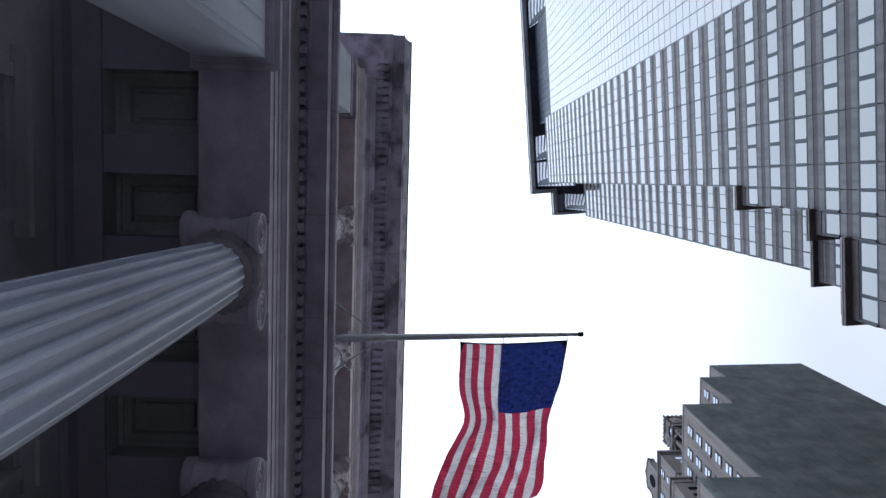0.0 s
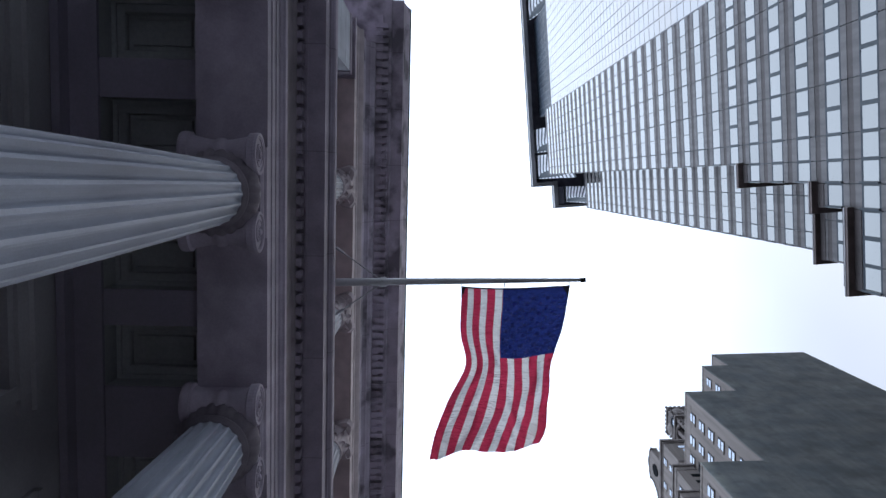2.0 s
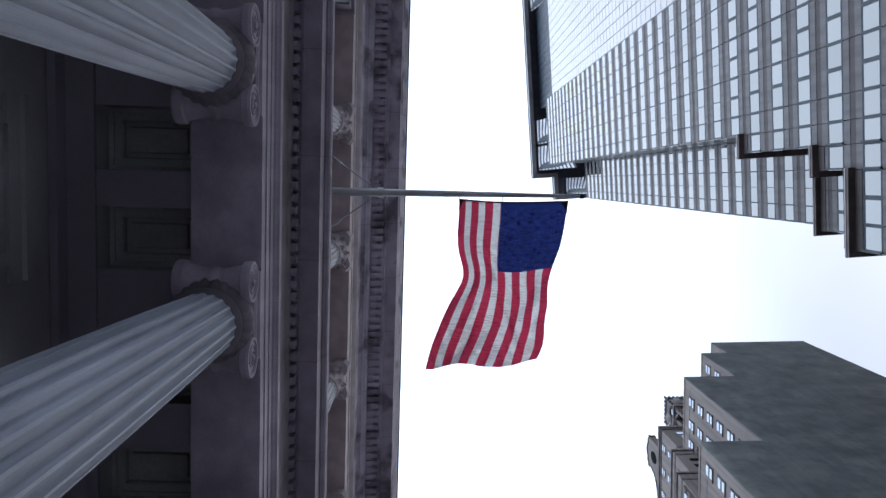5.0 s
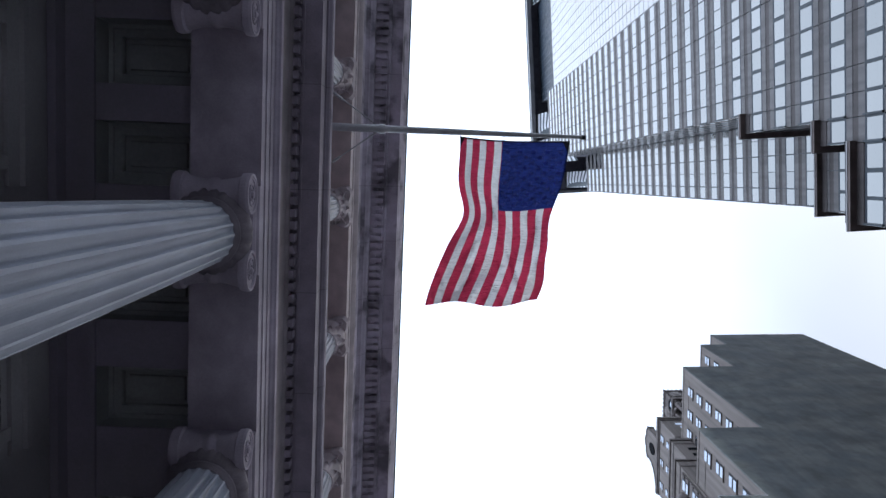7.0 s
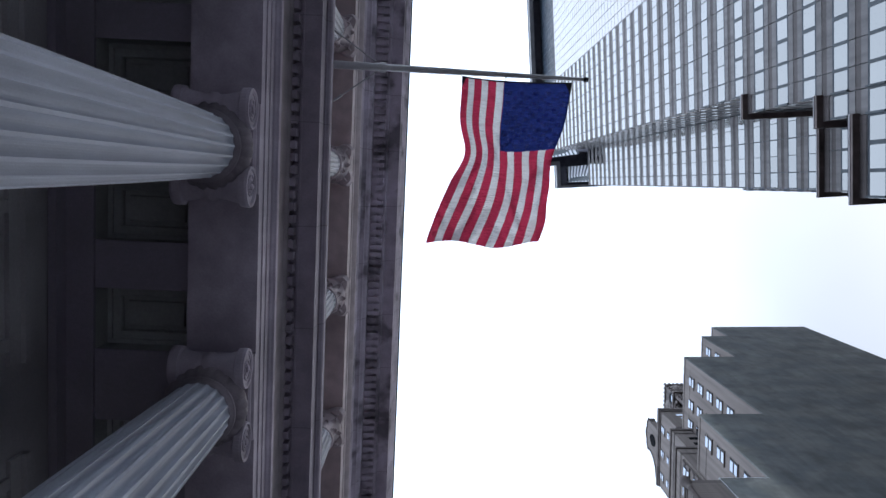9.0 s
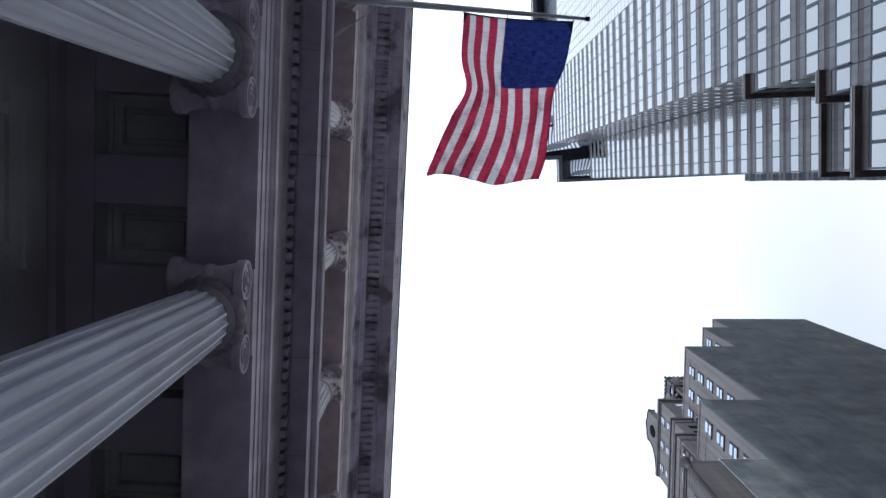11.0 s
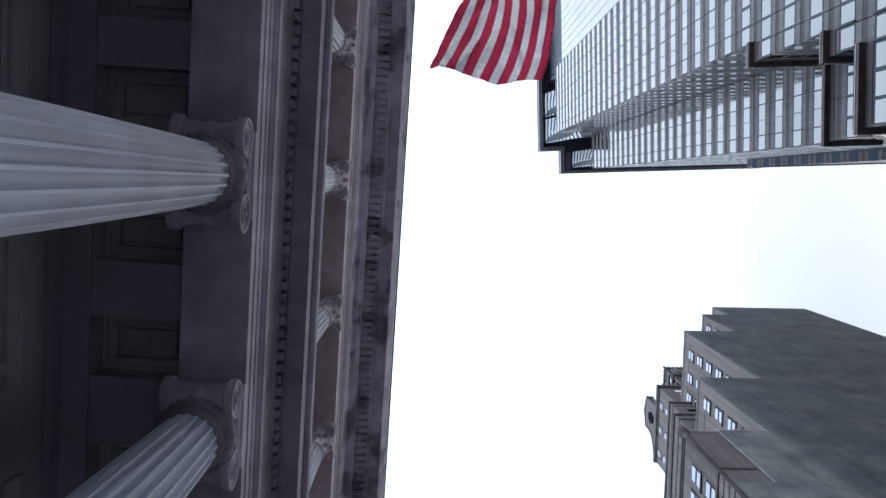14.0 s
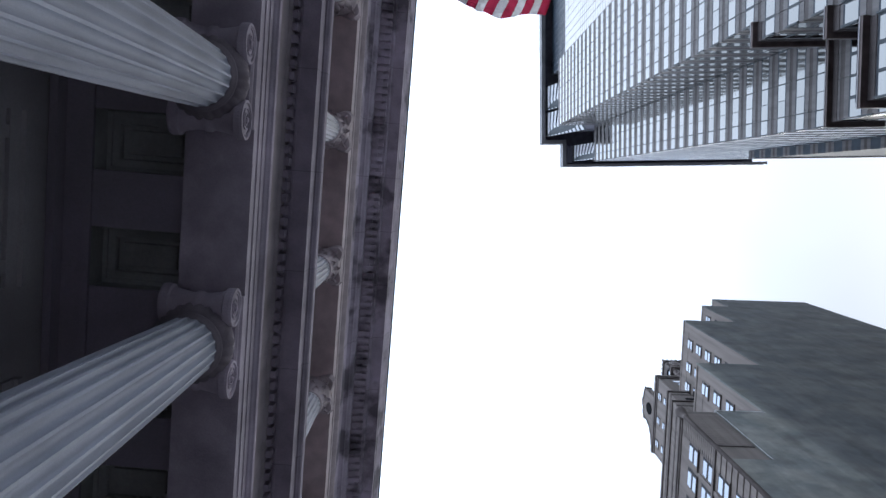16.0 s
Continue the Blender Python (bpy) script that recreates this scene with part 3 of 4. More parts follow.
for y0, y1 in ((UEND, -0.6), (BAYS[-1] + 3.4, END1 - 0.02)):
    pier = part("upper_pier", boxes((-4.3, -2.66, y0 + 0.04, y1 - 0.04, 17.9, 24.02)), SHAFT, bank, "pale granite corner pier in large blocks")
    for i in range(6):
        part("block", boxes((-2.659, -2.60, y0, y1, 17.92 + i * 1.02, 18.91 + i * 1.02)), SHAFT, pier)
        part("block", boxes((-4.3, -2.661, y1 - 0.039, y1, 17.92 + i * 1.02, 18.91 + i * 1.02)), SHAFT, pier)
    part("pier_cap", boxes((-4.3, -2.58, y0 - 0.03, y1 + 0.04, 24.02, 24.2), (-4.3, -2.635, y0, y1, 24.2, 24.95), (-4.3, -2.54, y0 - 0.1, y1 + 0.08, 24.95, 25.199)), STONE, pier)
part("flashing", boxes((-1.30, -1.085, END0 - 0.86, END1 + 0.99, 31.152, 31.2)), COPPER, bank, "thin green copper roof edge")
part("roof", boxes((-32, -4.3, UEND, END1, 31.2, 31.5)), ROOFING, bank)
turn = Matrix.Translation((-3, 4, 0))
bank.matrix_basis = turn @ pose(0, 0, 0, 0, 0, 0.42) @ turn.inverted() @ bank.matrix_basis

# ---------------------------------------------------------------- flag on its pole
POLE0, POLE1 = Vector((-2.75, 4.86, 17.55)), Vector((3.46, 4.85, 18.60))
pole = thing("flagpole", POLE0, "grey painted steel flagpole held by two wire stays", "flagpole")
span = (POLE1 - POLE0).length
lathe = turned([(0.085, 0), (0.085, span * 0.27), (0.078, span * 0.275), (0.072, span * 0.5), (0.056, span * 0.75), (0.038, span)], 16)
part("shaft", lathe, STEEL, pole, smooth=True, at=Matrix.Translation(POLE0) @ (POLE1 - POLE0).to_track_quat("Z", "Y").to_matrix().to_4x4())
part("collar", bar(bmesh.new(), POLE0.lerp(POLE1, 0.262), POLE0.lerp(POLE1, 0.282), 0.11, 16), STEEL, pole)
part("finial", bar(bmesh.new(), POLE1, POLE1 + Vector((0.1, 0, 0.017)), 0.055, 16), FRAME, pole)
part("wall_bracket", boxes((-2.75, -2.55, 4.66, 5.06, 17.25, 17.85)), FRAME, pole)
ring_at = POLE0.lerp(POLE1, 0.272)
for s in (1, -1):
    foot = Vector((-2.75, 4.86 + s * 1.2, 17.85))
    stay = part("stay", bar(bmesh.new(), ring_at, foot, 0.014, 6), STEEL, pole, "thin steel stay wire")
    part("turnbuckle", bar(bmesh.new(), ring_at.lerp(foot, 0.52), ring_at.lerp(foot, 0.62), 0.03, 8), STEEL, stay)
def flag_at(u, v):
    """A place on the flag: u from the pole's tip inwards, v from the pole outwards."""
    sag = math.sin(math.pi * u)
    w = u + 0.085 * math.sin(math.pi * u) * (1 - v) ** 0.5 / (1 + math.exp((v - 0.5) * 18))
    x = 3.17 - 2.50 * w
    z = 18.60 + (x - 3.46) * 0.169 - 0.13
    y = 4.97 + 0.05 * sag + 3.6 * v
    x -= (0.70 * v ** 1.25) * (1 - 0.15 * u) - 0.12 * math.sin(3.3 * v) * u - 0.07 * v * math.sin(8.5 * v + 3.5 * u)
    x += 0.30 * (u - 0.35) * math.exp(-((v - 0.46) / 0.13) ** 2)
    z -= 0.62 * v ** 1.6 + 0.14 * v * u
    wave = 0.22 * v ** 0.8 * math.sin(6.6 * v + 2.6 * u + 0.8) + 0.15 * v * math.sin(12 * v - 8.5 * u) + 0.05 * v * v * math.sin(26 * v + 11 * u)
    wave += 0.025 * math.sin(30 * u + 9 * v) * v + 0.05 * math.sin(9 * u + 2) * (1 - v) * v * 4
    # long creases, fine puckers
    wave += 0.06 * v * math.sin(17 * u - 21 * v + 2 * math.sin(5 * v)) + 0.022 * math.sin(38 * v + 7 * math.sin(9 * u + 4 * v)) * (0.3 + v)
    wave += 0.12 * math.exp(-((u + 0.9 * v - 0.98) / 0.05) ** 2) * v - 0.10 * math.exp(-((u - 0.7 * v - 0.32) / 0.045) ** 2) * v
    z += wave
    y += 0.16 * wave - 0.06 * v * math.cos(9 * u)
    return Vector((x, y, z))


for u in (0.0, 0.52, 1.0):
    tie = flag_at(u, 0)
    part("clip", bar(bmesh.new(), POLE0.lerp(POLE1, (tie.x - POLE0.x) / (POLE1.x - POLE0.x)), tie + Vector((0, 0.01, 0)), 0.01, 6), STEEL, pole)


def sheet(u0, u1, v0, v1, nu, nv, lift=0.0):
    bm = bmesh.new()
    g = [[bm.verts.new(flag_at(u0 + (u1 - u0) * i / nu, v0 + (v1 - v0) * j / nv) + Vector((0, 0, lift))) for j in range(nv + 1)] for i in range(nu + 1)]
    for i in range(nu):
        for j in range(nv):
            bm.faces.new((g[i][j], g[i + 1][j], g[i + 1][j + 1], g[i][j + 1]))
    return bm


flag = thing("flag", (1.9, 4.97, 18.2), "red and white striped flag with blue canton, blown by wind", "flag")
CANTON = 0.43
for i in range(13):
    part("stripe", sheet(i / 13, (i + 1) / 13, CANTON if i < 7 else 0.0, 1.0, 6, 150 if i < 7 else 240), RED if i % 2 == 0 else WHITE, flag, smooth=True)
canton = part("canton", sheet(0, 7 / 13, 0, CANTON, 48, 90), BLUE, flag, "dark blue canton with rows of small stars", smooth=True)
for row in range(9):
    for k in range(6 if row % 2 == 0 else 5):
        cu, cv = (row + 1) / 10 * 7 / 13, (k + (1 if row % 2 == 0 else 2 - 0.5)) / 6.6 * CANTON
        bm = bmesh.new()
        tips = []
        for q in range(10):
            a, r = math.pi * q / 5, (0.08 if q % 2 == 0 else 0.036)
            tips.append(bm.verts.new(flag_at(cu + r * math.cos(a) / 2.5, cv + r * math.sin(a) / 3.72) + Vector((0, 0, -0.014))))
        bm.faces.new(tips)
        part("star", bm, STAR, canton)
for i in range(1, 13):
    part("seam", sheet(i / 13 - 0.0028, i / 13 + 0.0028, CANTON if i < 7 else 0.0, 1.0, 1, 150, -0.005), RED, flag, smooth=True)
for u0, u1, v0, v1, tone in ((0.0, 0.012, 0.0, CANTON, BLUE), (0.0, 0.012, CANTON, 1.0, RED), (0.988, 1.0, 0.0, 1.0, RED)):
    part("hem", sheet(u0, u1, v0, v1, 2, 160, -0.005), tone, flag, smooth=True)
for u0, u1 in ((0.0, 0.055), (1.0, 0.945)):
    patch = bmesh.new()
    tips = [patch.verts.new(flag_at(u, v) + Vector((0, 0, -0.02))) for u, v in ((u0, 0.0), (u1, 0.0), ((u0 + u1) / 2, 0.035), (u0, 0.075))]
    patch.faces.new(tips)
    part("corner_patch", patch, FRAME, flag, "dark reinforcing corner patch")
hem, loops = bmesh.new(), []
for k in range(25):
    c = flag_at(k / 24, 0)
    loops.append([hem.verts.new(c + Vector((0, 0.018 * math.cos(a), 0.018 * math.sin(a)))) for a in (0, 1.57, 3.14, 4.71)])
for u, v in zip(loops, loops[1:]):
    for i in range(4):
        hem.faces.new((u[i], u[(i + 1) % 4], v[(i + 1) % 4], v[i]))
part("heading", hem, FRAME, flag, "dark heading rope along the hoist")

# ---------------------------------------------------------------- the office tower across the street


def pieces(name, size, places, parent, material, limit=300, rest=None):
    """Alike boxes: the first ones as objects on one mesh, the others joined. size: along, out and up; a place's pose has these for its axes."""
    a, o, h = size
    corners = [(-a / 2, 0, 0), (a / 2, 0, 0), (a / 2, o, 0), (-a / 2, o, 0), (-a / 2, 0, h), (a / 2, 0, h), (a / 2, o, h), (-a / 2, o, h)]
    faces = [(0, 3, 2, 1), (4, 5, 6, 7), (0, 1, 5, 4), (1, 2, 6, 5), (2, 3, 7, 6), (3, 0, 4, 7)]
    me = bpy.data.meshes.new(name)
    me.from_pydata(corners, [], faces)
    me.materials.append(material)
    for m in places[:limit]:
        hung(name, me, parent, m)
    if places[limit:]:
        v, f = [], []
        for m in places[limit:]:
            f += [tuple(i + len(v) for i in q) for q in faces]
            v += [tuple(m @ Vector(c)) for c in corners]
        far = bpy.data.meshes.new(rest or name + "_rows")
        far.from_pydata(v, [], f)
        far.materials.append(material)
        tagged(hung(rest or name + "_rows", far, parent), kind="stuff")


def street_side(x, y, z):
    """Looks towards the bank: along +y, out -x."""
    return Matrix(((0, -1, 0, x), (1, 0, 0, y), (0, 0, 1, z), (0, 0, 0, 1)))


def end_side(x, y, z):
    """Looks along the street: along +x, out +y."""
    return Matrix(((1, 0, 0, x), (0, 1, 0, y), (0, 0, 1, z), (0, 0, 0, 1)))


XF, YA, X2, YB, TOP = 18.88, 1.35, 25.0, 7.46, 128.6
WY = 8.45
PITCH, SILL, HEAD = 3.01, 33.38, 1.47
tower = thing("office_tower", (30, -10, GROUND), "tall grey office tower with ribbon windows and a silvery glass bay", "skyscraper")
part("core", boxes((XF + 0.12, 60, -9.7, YA - 0.12, GROUND, TOP), (XF + 0.12, 60, -46, -9.7, GROUND, 122.2), (X2 + 0.12, 60, YA - 0.12, YB - 0.12, GROUND, TOP)), MULLION, tower)


def ribbons(side, fixed, a0, a1, z0, z1, module=1.2, lift=0.0):
    """Spandrel panels, window panes and mullions of one face."""
    count = max(1, round((a1 - a0) / module))
    step = (a1 - a0) / count
    k = math.ceil((z0 - SILL - lift) / PITCH)
    k = k if z0 > GROUND + 1 else -10
    out = ([], [], [], [], [], step)
    while SILL + lift + PITCH * k < z1 - 0.4:
        z = SILL + lift + PITCH * k
        for i in range(count):
            at = a0 + step * (i + 0.5)
            place = (fixed, at) if side is street_side else (at, fixed)
            out[1].append(side(*place, z))
            if i % 2 == 0:
                pair = i + 1 < count
                mid = at + (step / 2 if pair else 0)
                place = (fixed, mid) if side is street_side else (mid, fixed)
                (out[0] if pair else out[3]).append(side(*place, z + HEAD))
            edge = a0 + step * i
            place = (fixed, edge) if side is street_side else (edge, fixed)
            out[2 if i % 2 else 4].append(side(*place, z))
        k += 1
    return out


def near(ms):
    return sorted(ms, key=lambda m: abs(m.translation.z - 40) + abs(m.translation.y - 2) * 0.5)


def clad(side, fixed, a0, a1, z0, z1, limit, module=1.2, glass=None, metal=None, lift=0.0):
    """One clad face: panes, deep spandrel panels with open joints, mullions."""
    p, w, b, single, thin, step = ribbons(side, fixed, a0, a1, z0, z1, module, lift)
    metal = metal or SPANDREL
    pieces("pane", (step - 0.005, 0.078, HEAD), near(w), tower, glass or MIRROR, limit, "far_glazing")
    for ms, wide, share in ((p, step * 2 - 0.045, limit), (single, step - 0.045, limit // 3)):
        if ms:
            pieces("spandrel_panel", (wide, 0.085, 0.53), near(ms), tower, metal, share, "far_cladding")
            pieces("spandrel_groove", (wide + 0.005, 0.07, 0.48), near([m @ Matrix.Translation((0, 0, 0.53)) for m in ms]), tower, GROOVE, share // 2, "far_cladding")
            pieces("spandrel_panel", (wide, 0.085, PITCH - HEAD - 1.01), near([m @ Matrix.Translation((0, 0, 1.01)) for m in ms]), tower, metal, share // 2, "far_cladding")
    for ms, wide, share in ((p, step * 2 - 0.045, 60), (single, step - 0.045, 20)):
        if ms:
            for thick, bottom, top in ((0.14, -99, 62), (0.06, 62, 999)):
                level = [m for m in ms if bottom <= m.translation.z < top]
                for z in (PITCH - HEAD, -thick):
                    pieces("window_edge", (wide, 0.083, thick), near([m @ Matrix.Translation((0, 0, z)) for m in level]), tower, GASKET, min(limit, share), "far_glazing")
    # broad mullions on the lower floors, thin ones above
    low = lambda ms: near([m for m in ms if m.translation.z < 51])
    high = lambda ms: near([m for m in ms if m.translation.z >= 51])
    for ms, wide, share in ((low(b), 0.21, 60), (low(thin), 0.17, 60), (high(b), 0.05, 40), (high(thin), 0.09, 40)):
        if ms:
            pieces("mullion", (wide, 0.092, HEAD), ms, tower, MULLION, min(limit, share), "far_mullions")


clad(street_side, XF + 0.12, -9.6, YA, 0, TOP, 300)
clad(street_side, X2 + 0.12, YA, YB, 45, TOP, 120)
clad(end_side, YA - 0.12, XF, X2, 48, TOP, 120)
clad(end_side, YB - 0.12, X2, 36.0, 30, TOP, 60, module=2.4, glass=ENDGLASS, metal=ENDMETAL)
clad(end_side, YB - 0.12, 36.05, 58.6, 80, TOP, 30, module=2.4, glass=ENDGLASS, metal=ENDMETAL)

# silvery curtain wall
GY0, GY1 = -46.0, -9.62
glass = [street_side(XF + 0.1, GY1 - 0.6 - 1.2 * i, 20 + 1.505 * k) for k in range(68) for i in range(30)]
pieces("curtain_pane", (1.185, 0.08, 1.49), sorted(glass, key=lambda m: m.translation.z - m.translation.y), tower, CURTAIN, 200, "far_glazing")
pieces("curtain_post", (0.08, 0.09, 102.4), [street_side(XF + 0.1, GY1 - 1.2 * i, 20) for i in range(31)], tower, RAIL, 31)
pieces("curtain_rail", (36.4, 0.088, 0.08), [street_side(XF + 0.1, (GY0 + GY1) / 2, 19.98 + 1.505 * k) for k in range(69)], tower, RAIL, 69)
part("lower_wall", boxes((XF - 0.03, XF + 0.118, GY0, GY1, GROUND, 19.9)), SPANDREL, tower)

# stepped shoulders with bronze copings
for x0, x1, y0, y1, top in ((XF, X2, YA, 2.46, 48.2), (XF, 23.0, 2.46, 3.64, 39.1), (23.1, 26.4, 2.5, 7.44, 47.3), (XF, 23.1, 3.64, 7.34, 35.85)):
    body = part("shoulder", boxes((x0 + 0.12, x1, y0 - 0.12, y1 - 0.12, GROUND, top - 0.9)), MULLION, tower)
    clad(street_side, x0 + 0.12, y0, y1, 0, top - 2.0, 40, module=1.25, lift=1.2 if x0 > 20 else 0.0)
    clad(end_side, y1 - 0.12, x0, x1, 24, top - 2.0, 30, module=1.3)
    part("coping", boxes((x0 - 0.30, x0 + 0.35, y0 - 0.12, y1 + 0.30, top - 0.36, top), (x0 + 0.35, x1, y1 - 0.35, y1 + 0.30, top - 0.36, top)), BRONZE, body, "dark bronze parapet coping")
    part("parapet", boxes((x0 + 0.005, x0 + 0.35, y0, y1, top - 0.95, top - 0.362), (x0 + 0.35, x1, y1 - 0.35, y1 - 0.005, top - 0.95, top - 0.362)), GROOVE, body)
    part("coping_rail", boxes((x0 - 0.33, x0 - 0.301, y0 - 0.12, y1 + 0.33, top - 0.16, top - 0.08), (x0 - 0.30, x1, y1 + 0.301, y1 + 0.33, top - 0.16, top - 0.08)), CROWN, body)
wing = part("rear_wing", boxes((35.72, 60, YB - 0.1, WY - 0.12, GROUND, 89.4)), GASKET, tower)
clad(street_side, 35.72, YB, WY, 30, 88.6, 20, module=WY - YB, glass=GASKET)
part("rear_coping", boxes((35.55, 60, WY - 0.118, WY + 0.05, 88.8, 89.5)), CROWN, wing)

# crown
CZ, CX, CY, CX_IN, CY_IN = 150.0, 18.3, 3.55, 22.34, 7.98
part("crown_rim", boxes((CX, CX + 0.75, -46, CY, CZ - 2.6, CZ), (CX + 0.75, CX_IN + 0.75, CY - 0.75, CY, CZ - 2.6, CZ), (CX_IN, CX_IN + 0.75, CY, CY_IN, CZ - 2.6, CZ),
                        (CX_IN + 0.75, 62, CY_IN - 0.5, CY_IN, CZ - 2.6, CZ)), CROWN, tower, "pale grey metal crown rim")
part("crown_lip", boxes((CX - 0.08, CX - 0.001, -46, CY + 0.08, CZ - 0.7, CZ - 0.2), (CX, CX_IN, CY + 0.001, CY + 0.08, CZ - 0.7, CZ - 0.2), (CX_IN - 0.08, CX_IN - 0.001, CY + 0.08, CY_IN + 0.08, CZ - 0.7, CZ - 0.2),
                        (CX_IN, 62, CY_IN + 0.001, CY_IN + 0.08, CZ - 0.7, CZ - 0.2)), MULLION, tower)
clerestory = [street_side(20.6, -9.9 - 0.6 - 1.2 * i, 122.4 + 1.505 * k) for k in range(18) for i in range(15)]
pieces("clerestory_pane", (1.04, 0.06, 1.32), clerestory, tower, CLERE, 270)
part("clerestory_wall", boxes((20.61, 23.19, -28, -9.8, 122.21, CZ - 0.41)), RAIL, tower)
part("crown_soffit", boxes((CX + 0.75, 60, -46, CY - 0.75, CZ - 0.4, CZ - 0.1), (CX_IN + 0.75, 60, CY - 0.75, CY_IN - 0.5, CZ - 0.4, CZ - 0.1)), RECESS, tower, "black soffit under the crown")
part("plant_box", boxes((CX_IN + 0.9, 24.3, 4.0, 7.2, CZ - 2.4, CZ - 0.41)), RECESS, tower)
part("plant_wall", boxes((23.2, 58, -46, -9.7, 122.21, CZ - 0.4), (23.2, 58, -9.7, 1.2, TOP, CZ - 0.4), (28.5, 58, 1.2, 7.0, TOP, CZ - 0.4)), RECESS, tower)
for y0, y1, x0, x1 in ((-7.4, -2.9, 22.6, 19.2), (-2.4, 2.1, 22.6, 19.2), (-33.0, -28.0, 22.6, 19.2), (3.9, 6.9, 26.6, 24.4)):
    # a sheet that leans out as it rises, folded once, with pale louvres on it
    fold = y0 + (y1 - y0) * 0.6
    lean = lambda q, y: (x0 + (x1 - x0) * q + (0.9 if y != fold else 0.0) * (1 - q), y, TOP + 0.5 + 20.0 * q)
    dark = bmesh.new()
    rows = [[dark.verts.new(lean(q, y)) for y in (y0, fold, y1)] for q in (0, 1)]
    for k in (0, 1):
        dark.faces.new((rows[0][k], rows[0][k + 1], rows[1][k + 1], rows[1][k]))
    bay = part("plant_bay", dark, MULLION, tower, "folded louvred plant-room bay")
    for k in range(11):
        lit = bmesh.new()
        rows = [[lit.verts.new(Vector(lean(q, y)) + Vector((-0.06, 0, -0.02))) for y in (y0, fold, y1)] for q in ((k + 0.42) / 11, (k + 1) / 11)]
        for w in (0, 1):
            lit.faces.new((rows[0][w], rows[0][w + 1], rows[1][w + 1], rows[1][w]))
        part("louvre", lit, PALE, bay)
corner = Matrix.Translation((XF, YA, 0))
tower.matrix_basis = corner @ pose(0, 0, 0, 0, 0, -5.0) @ corner.inverted() @ tower.matrix_basis

# ---------------------------------------------------------------- the stepped masonry building
GY = 25.62
stepped = thing("stepped_building", (35, 32, GROUND), "brown brick setback building with a blank grey painted side wall", "building")
TX0, TX1 = 37.15, 49.4
tiers = ((TX0, TX1, 99.3), (33.8, TX0, 93.4), (28.0, 33.8, 82.3), (22.6, 28.0, 61.8), (19.35, 22.6, 48.25), (17.05, 19.35, 39.5))
# black frame plate, wider on its -y side to paint in the reveal's shade
win_bm = boxes((-0.03, 0.06, -0.74, 0.60, -1.05, 1.0))
frame_mesh = mesh_of("window", win_bm, FRAME)
sash_l = mesh_of("sash", boxes((-0.045, -0.031, -0.50, 0.55, -0.92, -0.18)), SASH)
sash_r = mesh_of("sash", boxes((-0.045, -0.031, -0.50, 0.55, 0.16, 0.88)), SASH)
sill_mesh = mesh_of("sill", boxes((-0.14, 0.0, -0.8, 0.8, -1.15, -1.051)), CARVED)


def sashes(x, ys, zs, scale=1.0):
    for y in ys:
        for z in zs:
            m = Matrix.Translation((x, y, z)) @ Matrix.Scale(scale, 4)
            w = hung("window", frame_mesh, stepped, m)
            for me in (sash_l, sash_r):
                hung("sash", me, w, m)
            hung("sill", sill_mesh, w, m)


for x0, x1, top in tiers[:4]:
    deep = 30.28 if x0 < 25 else 34.0
    t = part("tier", boxes((x0, x1, GY, deep, GROUND, top)), BRICK, stepped, "brown brick setback tier")
    part("parapet", boxes((x0 - 0.05, x1, GY + 0.0, deep, top, top + 0.35)), BRICK, t)
    part("band", boxes((x0 - 0.03, x0, GY, deep, top - 1.6, top - 1.4)), BRICK, t)
    # a flat pilaster strip at the corner
    part("pilaster", boxes((x0 - 0.06, x0 - 0.001, GY + 0.02, GY + 0.75, GROUND, top - 1.61)), BRICK, t)
blank = bmesh.new()
outline = [(tiers[0][1], GROUND), (tiers[0][1], tiers[0][2] + 0.4)]
for x0, x1, top in tiers:
    outline += [(x1 - 0.05, top + 0.4), (x0 - 0.05, top + 0.4)]
outline.append((tiers[-1][0] - 0.05, GROUND))
outline = outline[:2] + outline[3:]
rows = [[blank.verts.new((x, y, z)) for x, z in outline] for y in (GY - 0.12, GY - 0.002)]
for i in range(len(outline)):
    j = (i + 1) % len(outline)
    blank.faces.new((rows[0][i], rows[0][j], rows[1][j], rows[1][i]))
blank.faces.new(rows[0]), blank.faces.new(rows[1])
part("party_wall", blank, STREET_LIT, stepped, "blank grey painted side wall")
part("flashing", boxes((19.27, 19.30, GY - 0.14, GY - 0.121, 40.0, 48.65), (19.27, 22.55, GY - 0.14, GY, 48.652, 48.69)), PALE, stepped, "pale metal edge flashing")
sashes(28.0, (27.7, 30.2, 32.35), [80.1 - 2.7 * k for k in range(6)], 0.80)
sashes(22.6, (27.17,), [59.8 - 2.6 * k for k in range(5)], 0.78)
sashes(33.8, (27.0,), [91.4, 88.4, 85.4], 0.8)

# the street front, banded at its corner, under a top cornice
FX, FTOP = 17.1, 48.4
front = part("street_front", boxes((FX, 22.58, GY + 0.003, 46, GROUND, FTOP)), BRICK, stepped, "brown brick street front with banded corners")
part("cornice", boxes((FX - 0.14, 22.58, GY + 0.002, 46.1, FTOP, FTOP + 0.25), (FX - 0.07, 22.58, GY + 0.002, 46.05, FTOP - 0.22, FTOP - 0.001)), CARVED, front)
part("string_course", boxes((FX - 0.12, FX - 0.001, GY - 0.06, 46, 42.1, 42.35), (FX, 19.2, GY - 0.06, GY + 0.001, 42.1, 42.35)), CARVED, front)
bands = [47.7 - 0.34 * k for k in range(16)]
low_bands = [41.4 - 0.8 * k for k in range(18)]
